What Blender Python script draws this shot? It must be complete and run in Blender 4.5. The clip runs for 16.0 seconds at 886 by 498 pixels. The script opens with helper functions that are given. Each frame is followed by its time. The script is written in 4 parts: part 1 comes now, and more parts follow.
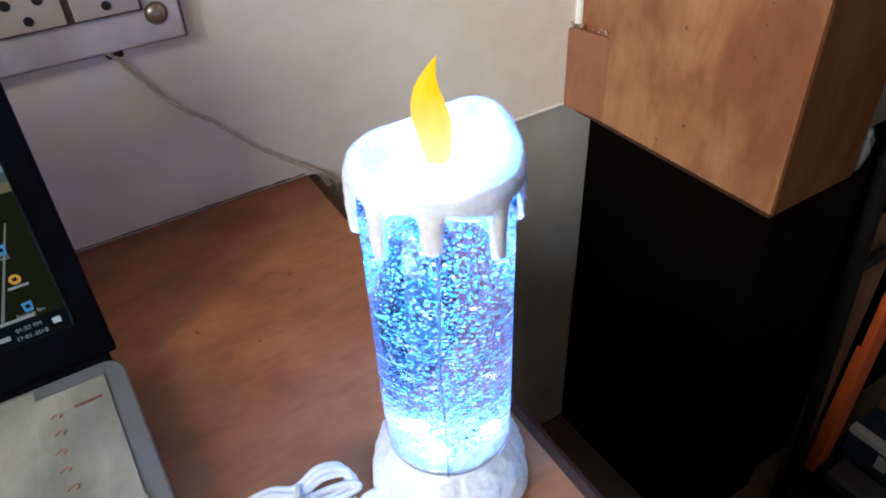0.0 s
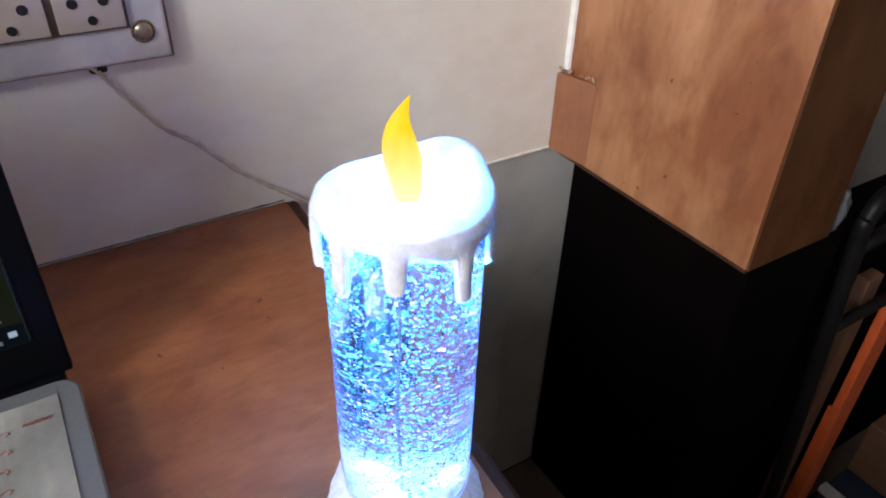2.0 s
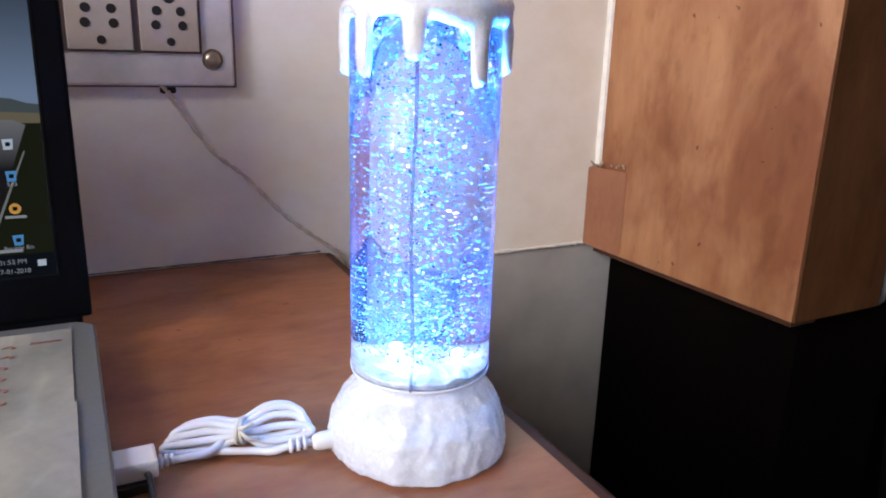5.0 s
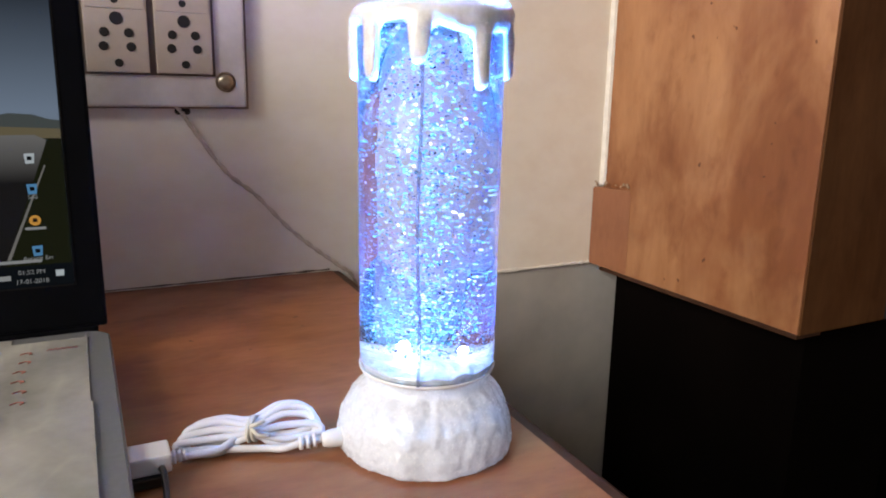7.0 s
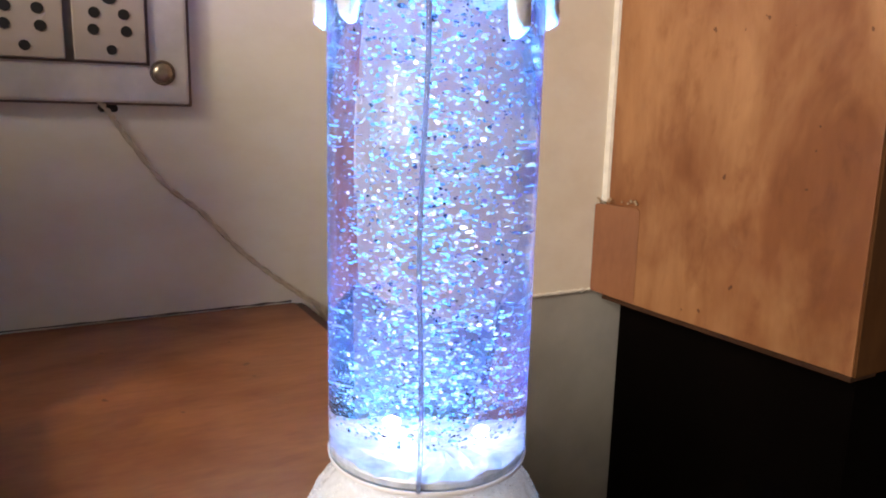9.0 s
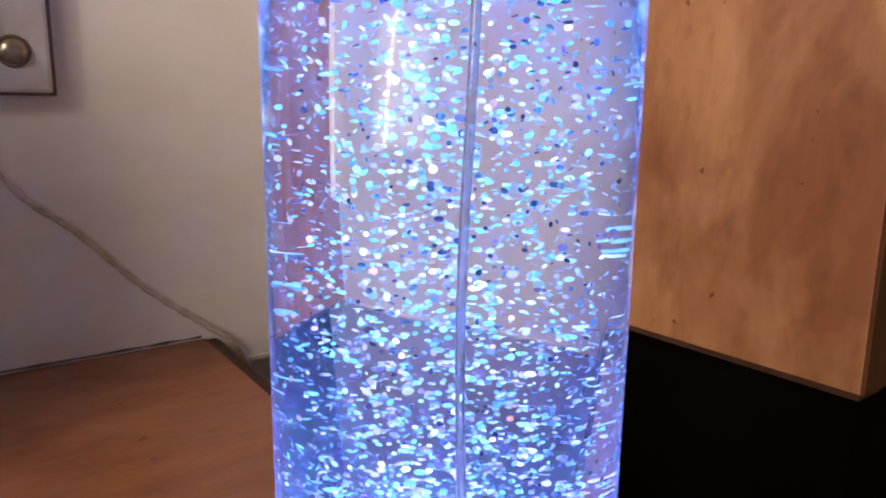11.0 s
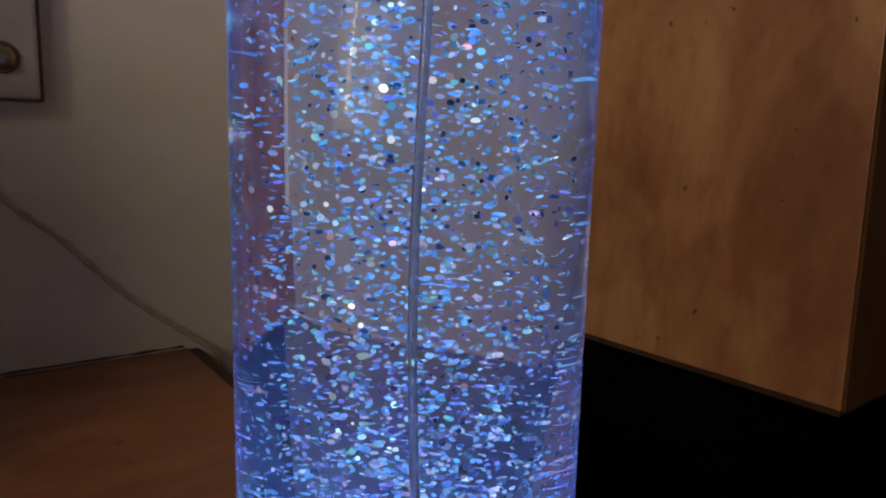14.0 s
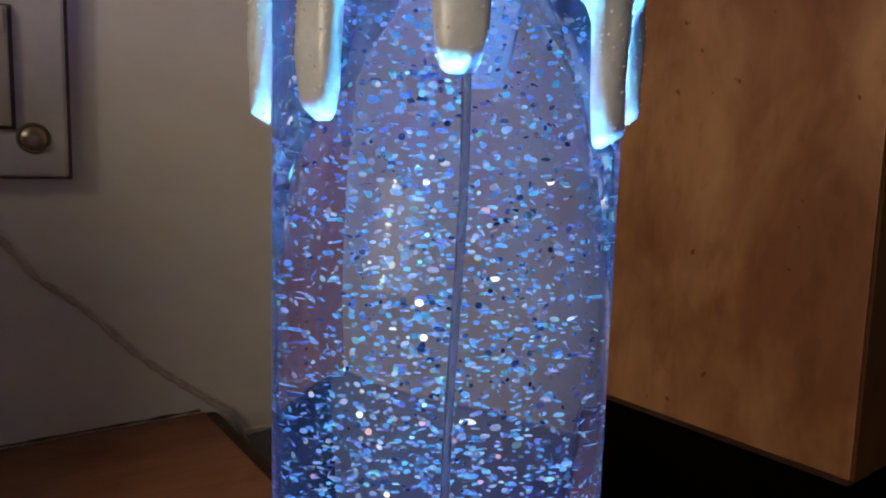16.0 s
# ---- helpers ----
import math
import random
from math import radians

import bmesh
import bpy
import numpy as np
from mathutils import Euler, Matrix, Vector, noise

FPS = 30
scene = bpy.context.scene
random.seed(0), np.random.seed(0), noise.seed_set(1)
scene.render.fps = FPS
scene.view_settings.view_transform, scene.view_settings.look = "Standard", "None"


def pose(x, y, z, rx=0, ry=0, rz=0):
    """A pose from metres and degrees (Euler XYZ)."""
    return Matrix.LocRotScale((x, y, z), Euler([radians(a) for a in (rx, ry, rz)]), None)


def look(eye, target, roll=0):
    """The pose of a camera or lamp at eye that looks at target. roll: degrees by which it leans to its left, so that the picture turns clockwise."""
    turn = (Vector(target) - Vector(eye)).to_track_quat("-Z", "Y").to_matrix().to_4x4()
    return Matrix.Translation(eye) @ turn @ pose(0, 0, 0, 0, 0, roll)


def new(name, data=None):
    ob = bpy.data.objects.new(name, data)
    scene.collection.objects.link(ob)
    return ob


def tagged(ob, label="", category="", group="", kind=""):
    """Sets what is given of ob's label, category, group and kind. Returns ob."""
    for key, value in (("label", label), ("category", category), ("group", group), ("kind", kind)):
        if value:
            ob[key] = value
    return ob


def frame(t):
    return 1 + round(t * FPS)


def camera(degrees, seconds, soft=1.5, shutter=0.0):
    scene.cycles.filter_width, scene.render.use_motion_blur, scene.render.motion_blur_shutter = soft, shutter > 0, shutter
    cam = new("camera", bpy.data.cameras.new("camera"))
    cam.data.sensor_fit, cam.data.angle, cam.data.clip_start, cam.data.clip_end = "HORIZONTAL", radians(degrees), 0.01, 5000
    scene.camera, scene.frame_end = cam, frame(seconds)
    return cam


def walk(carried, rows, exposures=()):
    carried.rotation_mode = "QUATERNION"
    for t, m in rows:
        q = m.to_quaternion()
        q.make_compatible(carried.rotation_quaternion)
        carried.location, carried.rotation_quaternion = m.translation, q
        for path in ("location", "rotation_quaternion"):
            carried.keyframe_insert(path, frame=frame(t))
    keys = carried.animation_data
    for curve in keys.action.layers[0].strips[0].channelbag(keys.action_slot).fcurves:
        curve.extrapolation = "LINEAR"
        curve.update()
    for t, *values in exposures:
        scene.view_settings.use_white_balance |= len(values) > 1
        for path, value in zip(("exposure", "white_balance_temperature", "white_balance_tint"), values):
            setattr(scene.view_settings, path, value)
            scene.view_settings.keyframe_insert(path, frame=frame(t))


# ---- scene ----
cam = camera(63.54, 16.0, soft=1.9)
# seconds, x, y, z, yaw, pitch, roll
PATH = [
    (0.0, -0.1163, -0.1990, 0.3277, -32.40, -37.71, 2.19),
    (0.5, -0.1123, -0.1958, 0.3185, -31.91, -38.91, 0.97),
    (1.0, -0.1081, -0.1945, 0.3197, -31.72, -36.92, -1.13),
    (1.5, -0.1070, -0.1964, 0.3258, -31.52, -35.39, -1.68),
    (2.0, -0.1074, -0.1982, 0.3276, -31.30, -35.11, -1.36),
    (2.5, -0.1119, -0.2069, 0.3074, -30.97, -33.87, -1.28),
    (3.0, -0.1192, -0.2232, 0.2809, -30.46, -28.78, -1.19),
    (3.5, -0.1220, -0.2385, 0.2419, -29.60, -27.63, -1.08),
    (4.0, -0.1249, -0.2501, 0.2120, -28.51, -21.12, -2.43),
    (6.5, -0.1363, -0.2818, 0.1547, -26.76, -13.39, -1.06),
    (7.0, -0.1358, -0.2811, 0.1620, -26.74, -12.57, -1.07),
    (7.5, -0.1387, -0.2796, 0.1657, -26.14, -11.36, -1.15),
    (8.0, -0.1309, -0.2649, 0.1547, -25.58, -10.69, -0.64),
    (10.5, -0.0739, -0.0938, 0.1388, -37.04, -11.01, -2.03),
    (11.0, -0.0740, -0.0974, 0.1397, -36.57, -11.11, -0.69),
    (11.5, -0.0743, -0.1031, 0.1411, -37.21, -10.09, -1.34),
    (12.0, -0.0735, -0.1051, 0.1401, -36.76, -9.97, -1.84),
    (12.5, -0.0716, -0.1030, 0.1360, -37.07, -8.96, -1.64),
    (13.0, -0.0723, -0.1027, 0.1338, -37.06, -9.07, -1.52),
    (13.5, -0.0715, -0.1024, 0.1320, -37.15, -9.04, -1.28),
    (14.0, -0.0719, -0.1037, 0.1321, -37.03, -9.05, -1.43),
    (14.5, -0.0711, -0.1029, 0.1332, -36.80, -9.56, -1.14),
    (15.0, -0.0739, -0.1047, 0.1390, -36.52, -8.98, -1.28),
    (15.5, -0.0762, -0.1051, 0.1481, -36.37, -7.51, -1.42),
    (16.0, -0.0787, -0.1058, 0.1594, -36.43, -7.08, -1.64),
]
# seconds, stops, kelvin, tint
EXPOSURES = [(0.0, 0.05, 6050, 5), (1.0, 0.1, 6000, 6), (2.0, 0.08, 5950, 11), (3.0, 0.05, 5900, 15), (4.0, 0.05, 6000, 16), (6.5, 0.0, 6600, 13), (7.5, -0.1, 7500, 10),
             (8.0, -0.15, 8000, 8), (10.5, -0.3, 7700, 22), (11.0, -0.35, 7600, 21), (11.5, -0.55, 7700, 17), (12.0, -1.25, 8000, 13), (12.5, -1.7, 8200, 12),
             (13.5, -2.0, 8200, 10), (14.5, -2.0, 8200, 10), (16.0, -1.9, 8200, 10)]
walk(cam, [(t, pose(x, y, z, 90 + p, r, w)) for t, x, y, z, w, p, r in PATH], EXPOSURES)

# ---- world and lights ----
world = bpy.data.worlds.new("sky")
scene.world = world
world.use_nodes = True
wn = world.node_tree
sky = wn.nodes.new("ShaderNodeTexSky")
sky.sky_type = "NISHITA"
sky.sun_disc = False
sky.sun_elevation, sky.sun_rotation = radians(40), radians(200)
wn.links.new(sky.outputs[0], wn.nodes["Background"].inputs[0])
wn.nodes["Background"].inputs[1].default_value = 0.05

WALL_Y = 0.326
FLOOR_Z = -0.555


def area_lamp(name, eye, target, width, height, watts, color):
    data = bpy.data.lights.new(name, "AREA")
    data.shape, data.size, data.size_y, data.energy, data.color = "RECTANGLE", width, height, watts, color
    ob = new(name, data)
    ob.matrix_world = look(eye, target)
    return ob


# daylight in the openings of the side wall and of the wall behind
area_lamp("window_daylight", (-1.97, -0.90, 0.95), (0, -0.35, 0.3), 1.2, 1.4, 53, (1.0, 0.955, 0.90))
area_lamp("window_daylight", (-1.955, -0.60, 0.95), (0, -0.35, 0.3), 0.06, 1.4, 26, (1.0, 0.955, 0.90))
area_lamp("doorway_daylight", (1.15, -2.27, 0.55), (1.05, 0, 0.4), 0.15, 1.5, 1.0, (1.0, 0.96, 0.90))


def point_lamp(name, place, watts, color, radius):
    data = bpy.data.lights.new(name, "POINT")
    data.energy, data.color, data.shadow_soft_size = watts, color, radius
    ob = new(name, data)
    ob.location = place
    return ob


def spot_lamp(name, place, target, watts, color, cone):
    data = bpy.data.lights.new(name, "SPOT")
    data.energy, data.color, data.shadow_soft_size = watts, color, 0.003
    data.spot_size, data.spot_blend = radians(cone), 1.0
    ob = new(name, data)
    ob.matrix_world = look(place, target)
    return ob


# the diodes in the foot of the candle shine up into the liquid
LED_BLUE, LED_CYAN, LED_VIOLET = (0.015, 0.17, 1.0), (0.03, 0.62, 1.0), (0.28, 0.16, 1.0)
for spot, tint in (((0.011, -0.005), LED_BLUE), ((-0.010, -0.009), LED_CYAN), ((-0.002, 0.012), LED_VIOLET)):
    spot_lamp("led_beam", (*spot, 0.0462), (spot[0] * 0.5, spot[1] * 0.5, 0.16), 64.0, tint, 42)
    spot_lamp("led_glow", (*spot, 0.0464), (*spot, 0.16), 5.0, tuple(max(v, 0.14) for v in tint), 140)
    point_lamp("led_side", (*spot, 0.0475), 0.016, tuple(0.5 + 0.5 * v for v in tint), 0.0018)
# unseen beam added, down from the cap into the liquid
spot_lamp("led_beam", (0.0, 0.0, 0.1855), (0, 0, 0.05), 3.5, (0.10, 0.4, 1.0), 70)
# added fill lamps for the glow of cap and base and round the flame
point_lamp("cap_fill", (0.0, 0.0, 0.1888), 0.014, (0.4, 0.75, 1.0), 0.0012)
point_lamp("base_fill", (0.0, 0.0, 0.0300), 0.07, (0.55, 0.70, 1.0), 0.002)
point_lamp("flame_fill", (-0.009, -0.010, 0.1985), 0.0042, (0.75, 0.95, 1.0), 0.0015)
point_lamp("flame_fill", (0.010, 0.006, 0.2000), 0.0034, (0.75, 0.95, 1.0), 0.0015)


# ---- materials ----
def nodes_of(name):
    m = bpy.data.materials.new(name)
    m.use_nodes = True
    nt = m.node_tree
    return m, nt, nt.nodes["Principled BSDF"]


def noise_tex(nt, scale, detail=4, stretch=(1, 1, 1), rough=0.55, distort=0.0):
    co = nt.nodes.new("ShaderNodeTexCoord")
    mp = nt.nodes.new("ShaderNodeMapping")
    mp.inputs["Scale"].default_value = stretch
    tx = nt.nodes.new("ShaderNodeTexNoise")
    tx.inputs["Scale"].default_value = scale
    tx.inputs["Detail"].default_value = detail
    tx.inputs["Roughness"].default_value = rough
    tx.inputs["Distortion"].default_value = distort
    nt.links.new(co.outputs["Object"], mp.inputs[0])
    nt.links.new(mp.outputs[0], tx.inputs["Vector"])
    return tx.outputs["Fac"]


def ramp(nt, fac, stops):
    r = nt.nodes.new("ShaderNodeValToRGB")
    e = r.color_ramp.elements
    while len(e) < len(stops):
        e.new(0.5)
    for k, (p, c) in enumerate(stops):
        e[k].position = p
        e[k].color = (*c, 1) if len(c) == 3 else c
    nt.links.new(fac, r.inputs[0])
    return r.outputs["Color"]


def mix(nt, fac, a, b, mode="MIX"):
    n = nt.nodes.new("ShaderNodeMix")
    n.data_type, n.blend_type = "RGBA", mode
    for sock, v in ((n.inputs[0], fac), (n.inputs[6], a), (n.inputs[7], b)):
        if isinstance(v, (int, float)):
            sock.default_value = v
        elif isinstance(v, tuple):
            sock.default_value = (*v, 1)
        else:
            nt.links.new(v, sock)
    return n.outputs[2]


def bump(nt, bsdf, height, strength, distance):
    b = nt.nodes.new("ShaderNodeBump")
    b.inputs["Strength"].default_value = strength
    b.inputs["Distance"].default_value = distance
    nt.links.new(height, b.inputs["Height"])
    nt.links.new(b.outputs[0], bsdf.inputs["Normal"])


def plain(name, color, rough=0.5, metal=0.0, vary=0.12, scale=60, relief=0.0, coat=0.0):
    m, nt, b = nodes_of(name)
    dark = tuple(c * (1 - vary) for c in color)
    light = tuple(min(1, c * (1 + vary)) for c in color)
    f = noise_tex(nt, scale, 5)
    nt.links.new(ramp(nt, f, [(0.3, dark), (0.7, light)]), b.inputs["Base Color"])
    b.inputs["Roughness"].default_value = rough
    b.inputs["Metallic"].default_value = metal
    b.inputs["Coat Weight"].default_value = coat
    if relief:
        bump(nt, b, noise_tex(nt, scale * 6, 3), 0.4, relief)
    return m


def wood(name, dark, mid, light, stretch, rough, stain, coat=0.0, scale=7.0, blotch=(1, 1, 1), speck=0.0):
    m, nt, b = nodes_of(name)
    grain = noise_tex(nt, scale, 6, stretch, 0.6, 0.6)
    fine = noise_tex(nt, scale * 9, 4, stretch, 0.6)
    blot = noise_tex(nt, 9, 4, blotch, 0.55, 0.5)
    small = noise_tex(nt, 34, 4, blotch, 0.6, 0.3)
    col = ramp(nt, grain, [(0.28, dark), (0.5, mid), (0.74, light)])
    col = mix(nt, 0.3, col, ramp(nt, fine, [(0.3, dark), (0.7, light)]))
    col = mix(nt, 1.0, col, ramp(nt, blot, [(0.34, stain), (0.58, (1, 1, 1))]), "MULTIPLY")
    col = mix(nt, 1.0, col, ramp(nt, small, [(0.28, tuple(0.5 + c * 0.5 for c in stain)), (0.46, (1, 1, 1))]), "MULTIPLY")
    if speck:
        dots = noise_tex(nt, 95, 2, (1, 1, 1), 0.4)
        col = mix(nt, 1.0, col, ramp(nt, dots, [(0.222, (0.4, 0.32, 0.28)), (0.222 + 0.02 + speck * 0.02, (1, 1, 1))]), "MULTIPLY")
    nt.links.new(col, b.inputs["Base Color"])
    nt.links.new(ramp(nt, blot, [(0.3, (rough + 0.14,) * 3), (0.7, (rough - 0.08,) * 3)]), b.inputs["Roughness"])
    b.inputs["Coat Weight"].default_value = coat
    b.inputs["Coat Roughness"].default_value = 0.25
    bump(nt, b, fine, 0.15, 0.0004)
    return m


def worn_paper():
    """Off-white paper, rubbed grey in clouds, with pale creases."""
    m, nt, b = nodes_of("paper")
    cloud = noise_tex(nt, 13, 4, (1.2, 0.8, 1), 0.5, 0.6)
    fibre = noise_tex(nt, 160, 4, (1, 1, 1), 0.6)
    crease = noise_tex(nt, 9, 2, (3.5, 0.5, 1), 0.4, 1.2)
    col = ramp(nt, cloud, [(0.36, (0.155, 0.16, 0.15)), (0.52, (0.235, 0.235, 0.215)), (0.68, (0.36, 0.355, 0.32))])
    col = mix(nt, 0.25, col, ramp(nt, fibre, [(0.3, (0.20, 0.195, 0.17)), (0.7, (0.32, 0.315, 0.29))]))
    col = mix(nt, 1.0, col, ramp(nt, crease, [(0.47, (1, 1, 1)), (0.5, (1.1, 1.1, 1.08)), (0.53, (1, 1, 1))]), "MULTIPLY")
    nt.links.new(col, b.inputs["Base Color"])
    b.inputs["Roughness"].default_value = 0.7
    bump(nt, b, cloud, 0.3, 0.0008)
    return m


desk_wood = wood("desk_wood", (0.19, 0.060, 0.019), (0.275, 0.096, 0.033), (0.355, 0.142, 0.052), (1.2, 4, 1), 0.38, (0.66, 0.56, 0.52), 0.15, 7.0, (1, 1.6, 1), 1.0)
edge_wood = wood("edge_wood", (0.035, 0.016, 0.01), (0.05, 0.022, 0.013), (0.075, 0.035, 0.02), (1, 6, 6), 0.45, (0.7, 0.7, 0.7))
edge_wood.node_tree.nodes["Principled BSDF"].inputs["Specular IOR Level"].default_value = 0.15
box_wood = wood("box_wood", (0.275, 0.116, 0.047), (0.350, 0.160, 0.070), (0.415, 0.208, 0.098), (3.4, 3.4, 0.8), 0.42, (0.56, 0.40, 0.30), 0.12, 5.0, (1.4, 1.4, 0.75), 0.12)
trim_wood = wood("trim_wood", (0.20, 0.072, 0.031), (0.25, 0.098, 0.045), (0.29, 0.12, 0.057), (4, 4, 1), 0.5, (0.85, 0.8, 0.78))


def wall_paint():
    m, nt, b = nodes_of("wall_paint")
    big = noise_tex(nt, 3.2, 5, (1, 1, 1), 0.6, 0.3)
    fine = noise_tex(nt, 26, 5, (1, 1, 1.6), 0.6)
    col = ramp(nt, big, [(0.3, (0.71, 0.60, 0.47)), (0.52, (0.82, 0.765, 0.68)), (0.72, (0.86, 0.815, 0.73))])
    col = mix(nt, 0.35, col, ramp(nt, fine, [(0.35, (0.74, 0.66, 0.55)), (0.6, (0.85, 0.80, 0.71))]))
    nt.links.new(col, b.inputs["Base Color"])
    b.inputs["Roughness"].default_value = 0.6
    bump(nt, b, noise_tex(nt, 70, 4), 0.12, 0.0006)
    return m


paint = wall_paint()
# darker copy of the box wood, the side face's shade is in its colour
shaded_side_wood = wood("shaded_side_wood", (0.05, 0.019, 0.007), (0.078, 0.031, 0.011), (0.105, 0.045, 0.017), (5, 5, 0.8), 0.5, (0.72, 0.62, 0.54), 0.0, 5.0)
shaded_side_wood.node_tree.nodes["Principled BSDF"].inputs["Specular IOR Level"].default_value = 0.12
grey_wall = plain("grey_dado", (0.40, 0.38, 0.35), 0.35, 0, 0.16, 14, 0.0004)
# dull tone of the unseen walls and ceiling, chosen to keep bounced light low
unseen_room_paint = plain("unseen_room_paint", (0.19, 0.17, 0.15), 0.7, 0, 0.08, 3)
floor_mat = plain("floor_stone", (0.12, 0.085, 0.06), 0.5, 0, 0.3, 8)
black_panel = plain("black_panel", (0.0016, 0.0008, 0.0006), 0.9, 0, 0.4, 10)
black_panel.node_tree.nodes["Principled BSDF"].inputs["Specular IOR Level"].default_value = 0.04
white_plastic = plain("white_plastic", (0.66, 0.66, 0.68), 0.35, 0, 0.04, 30)
cord_white = plain("white_cord", (0.60, 0.60, 0.63), 0.4, 0, 0.04, 60)
tie_white = plain("paper_tie", (0.52, 0.50, 0.44), 0.6, 0, 0.1, 90)
black_plastic = plain("black_plastic", (0.012, 0.012, 0.014), 0.35, 0, 0.3, 80)
bezel_black = plain("bezel_black", (0.0016, 0.0018, 0.0026), 0.5, 0, 0.3, 40)
bezel_black.node_tree.nodes["Principled BSDF"].inputs["Specular IOR Level"].default_value = 0.04
laptop_grey = plain("laptop_grey", (0.16, 0.17, 0.178), 0.38, 0.25, 0.06, 400, 0.00005)
plate_white = plain("plate_white", (0.56, 0.52, 0.50), 0.4, 0, 0.22, 26)
socket_cream = plain("socket_cream", (0.44, 0.37, 0.30), 0.42, 0, 0.08, 40)
hole_black = plain("hole_black", (0.006, 0.005, 0.005), 0.7)
screw_metal = plain("screw_metal", (0.42, 0.37, 0.30), 0.35, 0.9, 0.2, 200)
paper_mat = worn_paper()
ink_red = plain("ink_red", (0.32, 0.10, 0.08), 0.7)
cable_grey = plain("cable_grey", (0.52, 0.45, 0.37), 0.5, 0, 0.25, 60)
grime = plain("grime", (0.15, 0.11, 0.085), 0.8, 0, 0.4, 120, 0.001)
plaster = plain("plaster_crumbs", (0.72, 0.68, 0.62), 0.8, 0, 0.1, 90, 0.001)
crumb_mat = plain("crumb_brown", (0.34, 0.24, 0.16), 0.8, 0, 0.3, 200)
# dark brown that stands for shadow in the socket gaps
gap_shade_mat = plain("gap_shade_brown", (0.10, 0.075, 0.06), 0.8, 0, 0.3, 120)
orange_mat = plain("orange_fabric", (0.42, 0.07, 0.012), 0.6, 0, 0.15, 70, 0.0005)
rack_black = plain("rack_black", (0.004, 0.0035, 0.0035), 0.5, 0.0, 0.3, 50)
rack_black.node_tree.nodes["Principled BSDF"].inputs["Specular IOR Level"].default_value = 0.15
book_navy = plain("book_navy", (0.010, 0.018, 0.034), 0.5, 0, 0.2, 60)
book_white = plain("book_white", (0.36, 0.36, 0.35), 0.6, 0, 0.1, 60)
carton_brown = plain("carton_brown", (0.09, 0.042, 0.02), 0.7, 0, 0.2, 40)
bag_grey = plain("bag_grey", (0.06, 0.06, 0.066), 0.5, 0, 0.15, 50)


def wax(name, color, sparkle, thin):
    m, nt, b = nodes_of(name)
    f = noise_tex(nt, 420, 3)
    nt.links.new(ramp(nt, f, [(0.35, tuple(c * 0.88 for c in color)), (0.65, color)]), b.inputs["Base Color"])
    b.inputs["Roughness"].default_value = 0.26
    b.inputs["Specular IOR Level"].default_value = 0.8
    vo = nt.nodes.new("ShaderNodeTexVoronoi")
    vo.inputs["Scale"].default_value = 900
    co = nt.nodes.new("ShaderNodeTexCoord")
    nt.links.new(co.outputs["Object"], vo.inputs["Vector"])
    bump(nt, b, vo.outputs["Color"], sparkle, 0.0008)
    tr = nt.nodes.new("ShaderNodeBsdfTranslucent")
    tr.inputs["Color"].default_value = (*color, 1)
    ms = nt.nodes.new("ShaderNodeMixShader")
    ms.inputs[0].default_value = thin
    nt.links.new(b.outputs[0], ms.inputs[1])
    nt.links.new(tr.outputs[0], ms.inputs[2])
    nt.links.new(ms.outputs[0], nt.nodes["Material Output"].inputs["Surface"])
    return m


wax_white = wax("wax_white", (0.74, 0.75, 0.755), 0.6, 0.10)
base_white = wax("base_white", (0.74, 0.77, 0.82), 1.2, 0.18)


def liquid():
    m, nt, b = nodes_of("clear_liquid")
    gl = nt.nodes.new("ShaderNodeBsdfGlass")
    gl.inputs["IOR"].default_value = 1.34
    gl.inputs["Roughness"].default_value = 0.0
    gl.inputs["Color"].default_value = (0.97, 0.985, 1.0, 1)
    # blue translucent share paints the liquid's lit haze onto the tube surface
    tr = nt.nodes.new("ShaderNodeBsdfTranslucent")
    tr.inputs["Color"].default_value = (0.4, 0.55, 1.0, 1)
    ms = nt.nodes.new("ShaderNodeMixShader")
    ms.inputs[0].default_value = 0.020
    nt.links.new(gl.outputs[0], ms.inputs[1])
    nt.links.new(tr.outputs[0], ms.inputs[2])
    nt.links.new(ms.outputs[0], nt.nodes["Material Output"].inputs["Surface"])
    return m


liquid_mat = liquid()


def glitter_mat():
    m, nt, b = nodes_of("glitter")
    geo = nt.nodes.new("ShaderNodeNewGeometry")
    col = ramp(nt, geo.outputs["Random Per Island"], [
        (0.0, (0.92, 0.93, 0.95)), (0.20, (0.80, 0.90, 1.0)), (0.24, (0.30, 0.85, 1.0)), (0.48, (0.22, 0.50, 1.0)), (0.60, (0.15, 0.90, 0.95)),
        (0.70, (0.55, 0.45, 1.0)), (0.76, (0.015, 0.02, 0.05)), (0.92, (0.03, 0.03, 0.06)), (0.94, (0.95, 0.5, 0.5)), (0.97, (0.25, 1.0, 0.6)), (1.0, (0.95, 0.95, 0.95))])
    nt.links.new(col, b.inputs["Base Color"])
    b.inputs["Metallic"].default_value = 0.65
    rnd = nt.nodes.new("ShaderNodeMath")
    rnd.operation = "FRACT"
    big = nt.nodes.new("ShaderNodeMath")
    big.operation = "MULTIPLY"
    big.inputs[1].default_value = 37.0
    nt.links.new(geo.outputs["Random Per Island"], big.inputs[0])
    nt.links.new(big.outputs[0], rnd.inputs[0])
    nt.links.new(ramp(nt, rnd.outputs[0], [(0.0, (0.10,) * 3), (1.0, (0.42,) * 3)]), b.inputs["Roughness"])
    return m


glitter_metal = glitter_mat()


